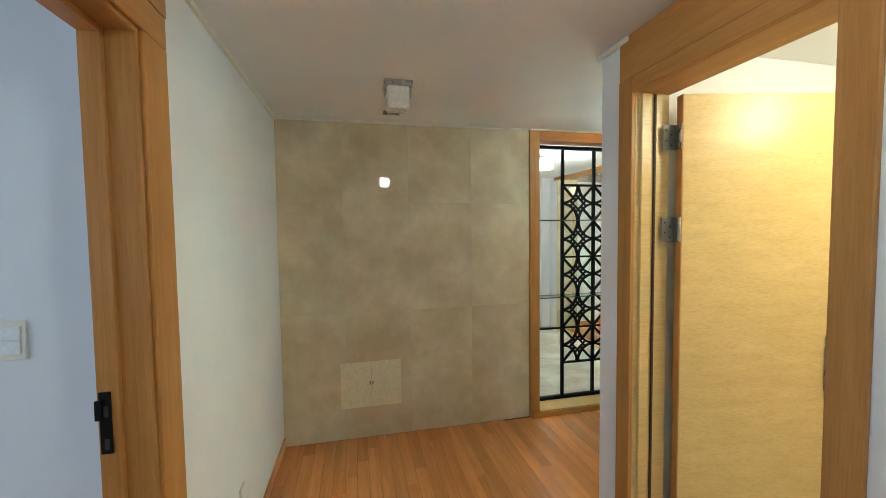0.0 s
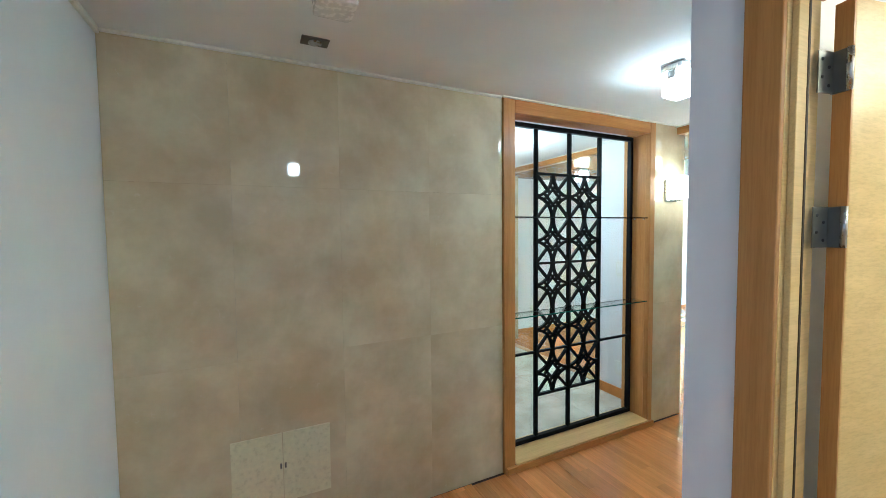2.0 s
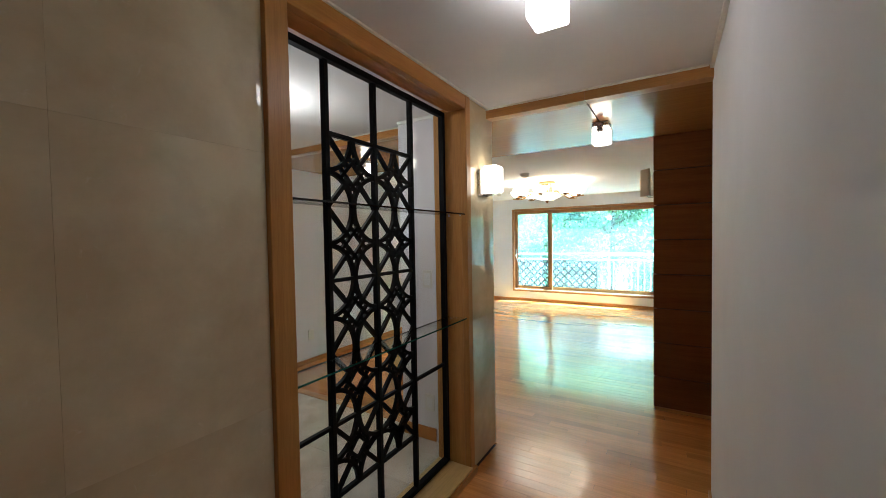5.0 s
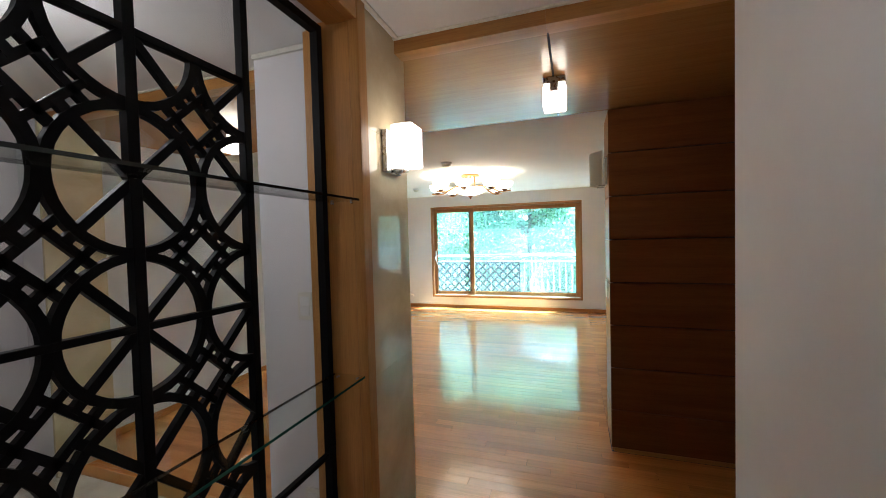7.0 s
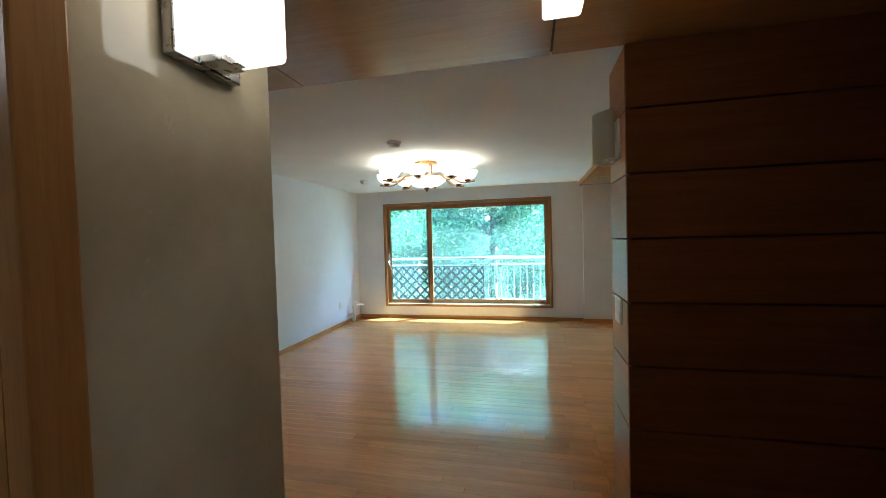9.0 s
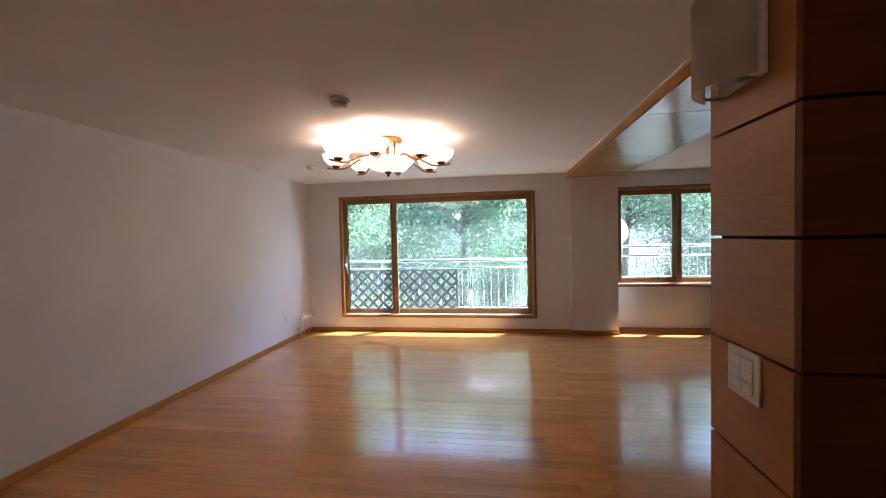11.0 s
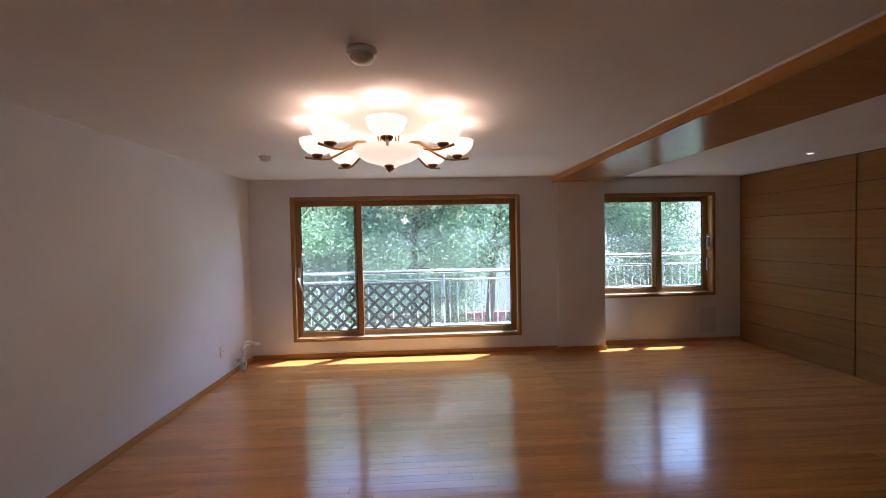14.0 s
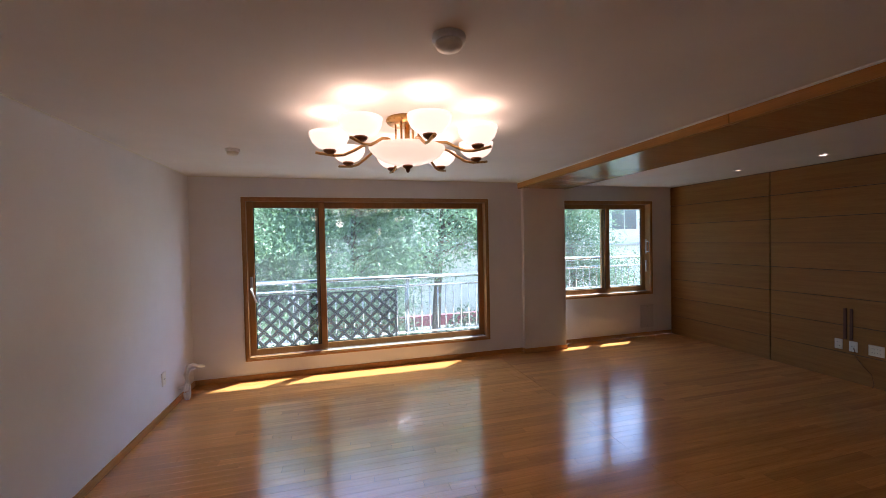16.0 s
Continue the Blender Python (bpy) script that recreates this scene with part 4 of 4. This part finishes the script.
# guard rail outside the small window
g2 = thing("window_guard", (10.32, 1.1, 0.7), "shiny stainless guard rail outside the small window", "railing")
inv = g2.matrix_world.inverted()
for z, r in ((1.20, 0.026), (1.06, 0.018), (0.74, 0.018)):
    inside(part("rail", rod(bmesh.new(), (10.32, 0.0, z), (10.32, 2.3, z), r, 12), RAIL_STEEL, g2, "", True), inv)
for k in range(19):
    inside(part("baluster", rod(bmesh.new(), (10.32, 0.06 + k * 0.12, 0.74), (10.32, 0.06 + k * 0.12, 1.06), 0.009, 8), RAIL_STEEL, g2, "", True), inv)
for y in (0.02, 2.28):
    inside(part("bracket", rod(bmesh.new(), (10.19, y, 0.74), (10.32, y, 0.74), 0.012, 8), RAIL_STEEL, g2), inv)


dish = thing("satellite_dish", (10.32, 1.80, 1.06), "white round satellite dish fixed to the guard rail", "satellite dish")
inv = dish.matrix_world.inverted()
inside(part("mast", tube(bmesh.new(), [(10.32, 1.80, 1.03), (10.36, 1.80, 1.10), (10.50, 1.79, 1.22), (10.58, 1.785, 1.42)], 0.016), RAIL_STEEL, dish, "", True), inv)
DM = look((10.62, 1.78, 1.49), (9.9, 2.30, 1.0))
inside(part("reflector", lathe(bmesh.new(), [(0, 0), (0.09, 0.006), (0.18, 0.026), (0.25, 0.052), (0.275, 0.065), (0.283, 0.062), (0.25, 0.042), (0.18, 0.016), (0.09, -0.005), (0, -0.011)], DM @ pose(0, 0, 0, 180), 36), WHITE_PLASTIC, dish, "white pressed metal reflector", True), inv)
inside(part("feed_arm", tube(bmesh.new(), [tuple(DM @ Vector(p)) for p in ((0, -0.24, -0.03), (0, -0.22, 0.12), (0, -0.06, 0.30))], 0.011), WHITE_PLASTIC, dish, "", True), inv)
inside(part("feed_horn", rod(bmesh.new(), tuple(DM @ Vector((0, -0.06, 0.30))), tuple(DM @ Vector((0, -0.03, 0.22))), 0.028, 14), WHITE_PLASTIC, dish, "", True), inv)


def tree(at, height, spread, leaves, seed, crown_from, material, label):
    leaves *= 2
    rng = np.random.default_rng(seed)
    t = thing("tree", at, label, "tree")
    tr = bmesh.new()
    lean = rng.normal(0, 0.03, 2)
    spine = [Vector((lean[0] * z * z / 6, lean[1] * z * z / 6, z)) for z in np.linspace(0, height * 0.9, 9)]
    for i, (a, b) in enumerate(zip(spine, spine[1:])):
        rod(tr, a, b, 0.15 * (1 - i / 10), 9, 0.15 * (1 - (i + 1) / 10))
    tips = []
    for k in range(26):
        h = rng.uniform(crown_from, height * 0.92)
        j = min(int(h / (height * 0.9) * 8), 7)
        base = spine[j].lerp(spine[j + 1], 0.5)
        base.z = h
        a, ln = rng.uniform(0, 2 * math.pi), spread * rng.uniform(0.5, 1.0) * (1.1 - 0.6 * (h - crown_from) / (height - crown_from))
        mid = base + Vector((math.cos(a) * ln * 0.5, math.sin(a) * ln * 0.5, ln * 0.22))
        end = base + Vector((math.cos(a + 0.25) * ln, math.sin(a + 0.25) * ln, ln * rng.uniform(0.05, 0.4)))
        rod(tr, base, mid, 0.04, 6, 0.025)
        rod(tr, mid, end, 0.025, 6, 0.008)
        tips += [mid, end, mid.lerp(end, 0.5), end + Vector(rng.normal(0, 0.25, 3))]
    part("trunk", tr, BARK, t)
    tips = np.array([tuple(p) for p in tips])
    c = tips[rng.integers(0, len(tips), leaves)] + rng.normal(0, 0.36, (leaves, 3)) * np.array([1, 1, 0.75])
    size = rng.uniform(0.026, 0.058, (leaves, 1))
    u = rng.normal(0, 1, (leaves, 3))
    u /= np.linalg.norm(u, axis=1, keepdims=True)
    v = np.cross(u, rng.normal(0, 1, (leaves, 3)))
    v /= np.linalg.norm(v, axis=1, keepdims=True)
    n = np.cross(u, v)
    quad = np.stack([c - u * size, c + v * size * 0.5 + n * size * 0.2, c + u * size, c - v * size * 0.5 + n * size * 0.2], 1).reshape(-1, 3)
    me = bpy.data.meshes.new("crown")
    me.from_pydata(quad.tolist(), [], np.arange(leaves * 4).reshape(-1, 4).tolist())
    me.materials.append(material)
    cr = new("crown", me)
    cr.parent = t
    return t


tree((14.6, 6.9, GZ), 7.4, 2.3, 24000, 1, 2.2, LEAF, "leafy green tree with sunlit crown near the window")
tree((15.4, 4.6, GZ), 8.0, 2.3, 26000, 2, 2.9, LEAF, "leafy green tree outside the large window")
tree((13.6, 2.9, GZ), 8.0, 1.5, 8000, 3, 3.9, LEAF, "slim leafy tree with a bare reddish trunk")
tree((16.5, 9.2, GZ), 8.5, 2.6, 16000, 4, 2.0, LEAF_DARK, "dark leafy tree beside the path")
tree((14.8, 0.4, GZ), 7.8, 1.7, 9000, 5, 4.6, LEAF_DARK, "dark leafy tree outside the small window")
tree((15.8, -2.4, GZ), 7.2, 2.0, 12000, 6, 2.4, LEAF_DARK, "dark leafy tree beside the next house")

tree((18.6, 3.4, GZ), 4.6, 1.3, 7000, 7, 1.0, LEAF_DARK, "low dark leafy tree behind the railing")

# hedge and red banded fence
hb = np.random.default_rng(9)
cnt = 46000
c = np.stack([hb.uniform(13.0, 14.6, cnt), hb.uniform(-3.5, 9, cnt), np.zeros(cnt)], 1)
c[:, 2] = GZ + (np.where(c[:, 1] < 3.9, 2.85, 2.2) + 0.35 * np.sin(c[:, 1] * 1.7) + 0.25 * np.sin(c[:, 1] * 4.3 + c[:, 0] * 3)) * hb.uniform(0.1, 1, cnt) ** 0.6
size = hb.uniform(0.03, 0.065, (cnt, 1))
u = hb.normal(0, 1, (cnt, 3))
u /= np.linalg.norm(u, axis=1, keepdims=True)
v = np.cross(u, hb.normal(0, 1, (cnt, 3)))
v /= np.linalg.norm(v, axis=1, keepdims=True)
me = bpy.data.meshes.new("hedge")
me.from_pydata(np.stack([c - u * size, c + v * size * 0.5, c + u * size, c - v * size * 0.5], 1).reshape(-1, 3).tolist(), [], np.arange(cnt * 4).reshape(-1, 4).tolist())
me.materials.append(LEAF_DARK)
tagged(new("hedge", me), "loose green hedge along the path", "hedge", kind="stuff")
fence = thing("boundary_wall", (21.6, 4, GZ), "low pale boundary wall with a dark red band", "wall")
inv = fence.matrix_world.inverted()
inside(part("wall", B(21.5, 21.7, -20, 30, GZ, GZ + 1.0), RENDER_WALL, fence), inv)
inside(part("red_band", B(21.47, 21.73, -20, 30, GZ + 1.003, GZ + 1.45), RED, fence, "dark red coping band"), inv)

# house across the path
house = thing("apartment_building", (26.0, 2, GZ), "pale rendered apartment building with windows behind the trees", "building")
inv = house.matrix_world.inverted()


def hp(name, bm, mat, parent=house, label=""):
    o = part(name, bm, mat, parent, label)
    if parent is house:
        o.matrix_parent_inverse = inv
    return o


hp("wall", B(26.0, 34.0, -22, 26, GZ, GZ + 12.0), RENDER_WALL)
hp("roof", B(25.6, 34.4, -22.4, 26.4, GZ + 12.0, GZ + 12.4), PAVE, label="flat concrete roof slab")
for fl_ in range(1, 4):
    z = GZ + 2.25 + fl_ * 2.9
    hp("ledge", B(25.75, 26.0, -22, 26, z - 0.95, z - 0.8), PAVE)
    for k in range(9):
        y = -19.5 + k * 5.1 + (0.6 if k % 2 else 0)
        w = hp("window", B(25.94, 26.0, y, y + 2.0, z, z + 1.35), RENDER_WALL)
        part("pane", B(25.92, 25.938, y + 0.07, y + 0.96, z + 0.07, z + 1.28), DARK_GLASS, w)
        part("pane", B(25.92, 25.938, y + 1.04, y + 1.93, z + 0.07, z + 1.28), DARK_GLASS, w)
# air conditioner on the ledge
ac = thing("air_conditioner", (25.62, -1.05, GZ + 4.36), "white outdoor air conditioner unit on a ledge", "air conditioner")
part("body", B(-0.18, 0.18, -0.45, 0.45, 0, 0.62, 0.02), WHITE_PLASTIC, ac)
part("fan_grille", lathe(bmesh.new(), [(0, 0.002), (0.22, 0.002), (0.23, 0.012), (0.25, 0.012), (0.25, 0)], pose(-0.181, 0.13, 0.31, 0, -90)), DARK_STEEL, ac)
part("bracket", B(-0.25, 0.5, -0.6, 0.6, -0.12, -0.001), PAVE, ac)

# ---- cable bundle in the living room corner ----
cab = thing("cable_bundle", (9.40, 6.40, 0.0), "white coiled cable bundle poking from the wall corner", "cable")
path = [(0.0, 0.07, 0.13), (0.01, 0.02, 0.14), (0.02, 0.0, 0.20), (-0.03, 0.0, 0.27), (0.02, -0.01, 0.34), (0.10, -0.03, 0.33), (0.17, -0.05, 0.29), (0.23, -0.06, 0.27)]
part("cable", tube(bmesh.new(), path, 0.016), WHITE_PLASTIC, cab, "", True)
part("cable", tube(bmesh.new(), [(p[0] * 0.8, p[1] - 0.015, p[2] * 0.86 + 0.01) for p in path[1:6]], 0.013), WHITE_PLASTIC, cab, "", True)
part("coil", tube(bmesh.new(), [(0.02 + 0.05 * math.cos(a), -0.01 * math.sin(a * 0.5), 0.09 + 0.075 * math.sin(a)) for a in np.linspace(0, 12.3, 40)], 0.012), WHITE_PLASTIC, cab, "", True)
part("plug", rod(bmesh.new(), (0.22, -0.058, 0.275), (0.27, -0.07, 0.255), 0.014, 10), WHITE_PLASTIC, cab, "", True)
# two brown conduits and a thin cable on the panelled wall
PLATE_GREY = plain("grey_plate_paper", (0.62, 0.59, 0.60), 0.7)
DUCT = plain("dark_brown_duct", (0.10, 0.026, 0.011), 0.5)
for x in (7.832, 7.782):
    cd = thing("cable_duct", (x, -0.085, 0.455), "narrow brown cable duct on the oak panels", "cable duct", "cable ducts")
    part("duct", B(-0.012, 0.012, 0.0, 0.012, -0.03, 0.29, 0.002), DUCT, cd)
lc = thing("loose_cable", (7.70, -0.075, -0.03), "thin dark loose cable hanging below the sockets", "cable")
part("cable", tube(bmesh.new(), [(0.06, 0.0, 0.38), (0.04, 0.01, 0.30), (-0.02, 0.012, 0.22), (-0.08, 0.012, 0.16), (-0.10, 0.012, 0.06), (-0.08, 0.02, 0.007)], 0.0035), BRONZE, lc, "", True)

HATCH = plain("cream_hatch_paint", (0.76, 0.70, 0.48), 0.3)
# hatch in the marble wall
ht = thing("meter_hatch", (0.975, 3.88, 0.23), "cream painted flush double hatch in the marble wall", "hatch")
part("leaf", B(-0.217, -0.0015, -0.005, -0.0005, 0.0, 0.335, 0.001), HATCH, ht)
part("leaf", B(0.0015, 0.217, -0.005, -0.0005, 0.0, 0.335, 0.001), HATCH, ht)
for s in (-1, 1):
    part("pull", B(s * 0.010 - 0.004, s * 0.010 + 0.004, -0.0095, -0.0072, 0.165, 0.19), DARK_STEEL, ht)

# ---- pieces: marble panels, wall boards, floor boards ----
wf = tagged(new("wall_marble_facing"), "polished beige marble slabs with hairline joints", "marble wall", kind="structure")
JX, JZ = (0.362, 0.80, 1.27, 1.75, 2.228), (0.0, 0.93, 1.72, HC - 0.001)
for xa, xb in zip(JX, JX[1:]):
    for za, zb in zip(JZ, JZ[1:]):
        part("marble_slab", B(xa + 0.0002, xb - 0.0002, 3.880, 3.8995, za + 0.0002, zb - 0.0002), MARBLE, wf)
pf = tagged(new("wall_pillar_facing"), "polished beige marble slabs on the pillar", "marble wall", kind="structure")
for za, zb in ((0.0, 0.93), (0.93, 1.86), (1.86, HC - 0.001)):
    part("marble_slab", B(3.598, 3.965, 3.880, 3.8995, za + 0.0003, zb - 0.0003), MARBLE, pf)
    part("marble_slab", B(3.9455, 3.965, 3.900, 4.54, za + 0.0003, zb - 0.0003), MARBLE, pf)

wing = tagged(new("wall_wing_panels"), "reddish oak boards with shadow grooves on the wing wall, west face darkened for shade", "panelled wall", kind="structure")
C8 = SO / 8
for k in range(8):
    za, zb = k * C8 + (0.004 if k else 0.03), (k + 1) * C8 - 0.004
    # shade of the west face is in its board colour
    part("board", B(5.07, 5.0895, -0.10, 2.945, za, zb, 0.0015), PANEL_Y_SHADED, wing)
    part("board", B(5.09, 5.41, 2.9255, 2.945, za, zb, 0.0015), PANEL_END_LIT, wing)
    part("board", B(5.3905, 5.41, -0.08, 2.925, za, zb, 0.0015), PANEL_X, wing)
part("plinth", B(5.074, 5.0895, -0.1, 2.93, 0, 0.026), OAK_Y, wing)
part("plinth", B(5.09, 5.405, 2.9255, 2.94, 0, 0.026), OAK_X, wing)

south = tagged(new("wall_south_panels"), "light oak wall panels with fine shadow joints", "panelled wall", kind="structure")
structure("wall_south_groove", B(5.41, 9.99, -0.12, -0.1005, 0, LC), GROOVE)
XS = (5.412, 5.70, 7.125, 8.548, 9.988)
for xa, xb in zip(XS, XS[1:]):
    for k in range(8):
        za, zb = k * 0.283 + (0.0035 if k else 0.0), min((k + 1) * 0.283 - 0.0035, LC - 0.002)
        part("panel", B(xa + 0.0055, xb - 0.0055, -0.10, -0.085, za, zb, 0.001), PANEL_X, south)

# entry floor stone
ef = tagged(new("entry_floor"), "polished cream marble floor tiles of the entry hall", "floor", kind="structure")
for i in range(6):
    for j in range(5):
        xa, ya = 0.36 + i * 0.585, 4.10 + j * 0.51
        part("tile", B(xa + 0.001, xa + 0.584, ya + 0.001, ya + 0.509, -0.012, 0.0), ENTRY_STONE, ef)
part("threshold", B(3.871, 3.95, 4.54, 6.249, -0.012, 0.002, 0.002), OAK_Y, ef, "oak threshold strip")

# floor boards run north and south
fb = tagged(new("floor_boards"), "glossy warm oak strip floor with stepped end joints", "floor", kind="structure")
BW, BL = 0.072, 0.90
rest, singles = [], []
areas = ((0.372, 2.0, -2.4, 3.878), (2.0, 3.952, 2.642, 3.864), (3.952, 5.07, 0.6, 6.468), (5.07, 9.83, 2.945, 6.468), (5.41, 9.978, -0.085, 2.945), (9.83, 9.977, 2.56, 6.468))
for ai, (xa, xb, ya, yb) in enumerate(areas):
    i0, i1 = math.floor(xa / BW), math.ceil(xb / BW)
    for i in range(i0, i1):
        bx0, bx1 = max(i * BW, xa), min((i + 1) * BW, xb)
        if bx1 - bx0 < 0.004:
            continue
        y = math.floor(ya / BL) * BL - BL + (i * 0.148) % BL
        while y < yb:
            y0, y1 = max(y, ya), min(y + BL, yb)
            if y1 - y0 > 0.004:
                whole = y1 - y0 > BL - 1e-4 and bx1 - bx0 > BW - 1e-4
                box = (bx0 + 0.0006, bx1 - 0.0006, y0 + 0.0006, y1 - 0.0006, -0.012, 0.0)
                if whole and len(singles) < 290 and 5.6 < bx0 < 9.0 and 3.0 < y0 < 6.2:
                    singles.append(box)
                else:
                    rest.append(box)
            y += BL
rest.append((5.07, 5.41, 2.945, 2.9455, -0.012, 0.0))
unit = None
for b in singles:
    if unit is None:
        unit = part("floor_board", B(0, BW - 0.0012, 0, BL - 0.0012, -0.012, 0.0), FLOOR_WOOD, fb)
        unit.matrix_basis = pose(b[0], b[2], 0)
    else:
        o = new("floor_board", unit.data)
        o.parent = fb
        o.matrix_basis = pose(b[0], b[2], 0)
tagged(many("floor_boards_rest", rest, FLOOR_WOOD, fb), kind="stuff")
bth = tagged(part("bath_floor", B(2.16, 3.6, 0.4, 2.5, -0.012, 0.0), ENTRY_STONE), "pale stone floor behind the open door", "floor", kind="structure")
side = tagged(part("side_room_floor", B(-2.4, 0.372, -2.4, 2.38, -0.012, -0.001), FLOOR_WOOD), "oak floor of the side room", "floor", kind="structure")


# shallow access plate under the small window
ap = thing("access_plate", (9.99, 0.372, 0.128), "papered access plate with two screws under the window", "wall plate")
part("plate", B(-0.006, -0.0005, -0.118, 0.118, 0.0, 0.345, 0.002), PLATE_GREY, ap)
for z in (0.03, 0.315):
    part("screw", B(-0.009, -0.0062, -0.004, 0.004, z - 0.004, z + 0.004), DARK_STEEL, ap)
# door intercom on the living room side of the wing wall
ic = thing("intercom", (5.411, 2.80, 1.17), "white wall intercom on the oak wing wall", "intercom")
part("body", B(0.0, 0.062, -0.085, 0.092, 0.0, 0.214, 0.006), PLASTIC, ic)
part("panel", B(0.0625, 0.066, -0.07, 0.078, 0.02, 0.195, 0.001), DARK_STEEL, ic, "dark front panel")
part("side_grille", B(0.008, 0.052, 0.0925, 0.094, 0.004, 0.06), DUCT, ic, "brown lower side insert")
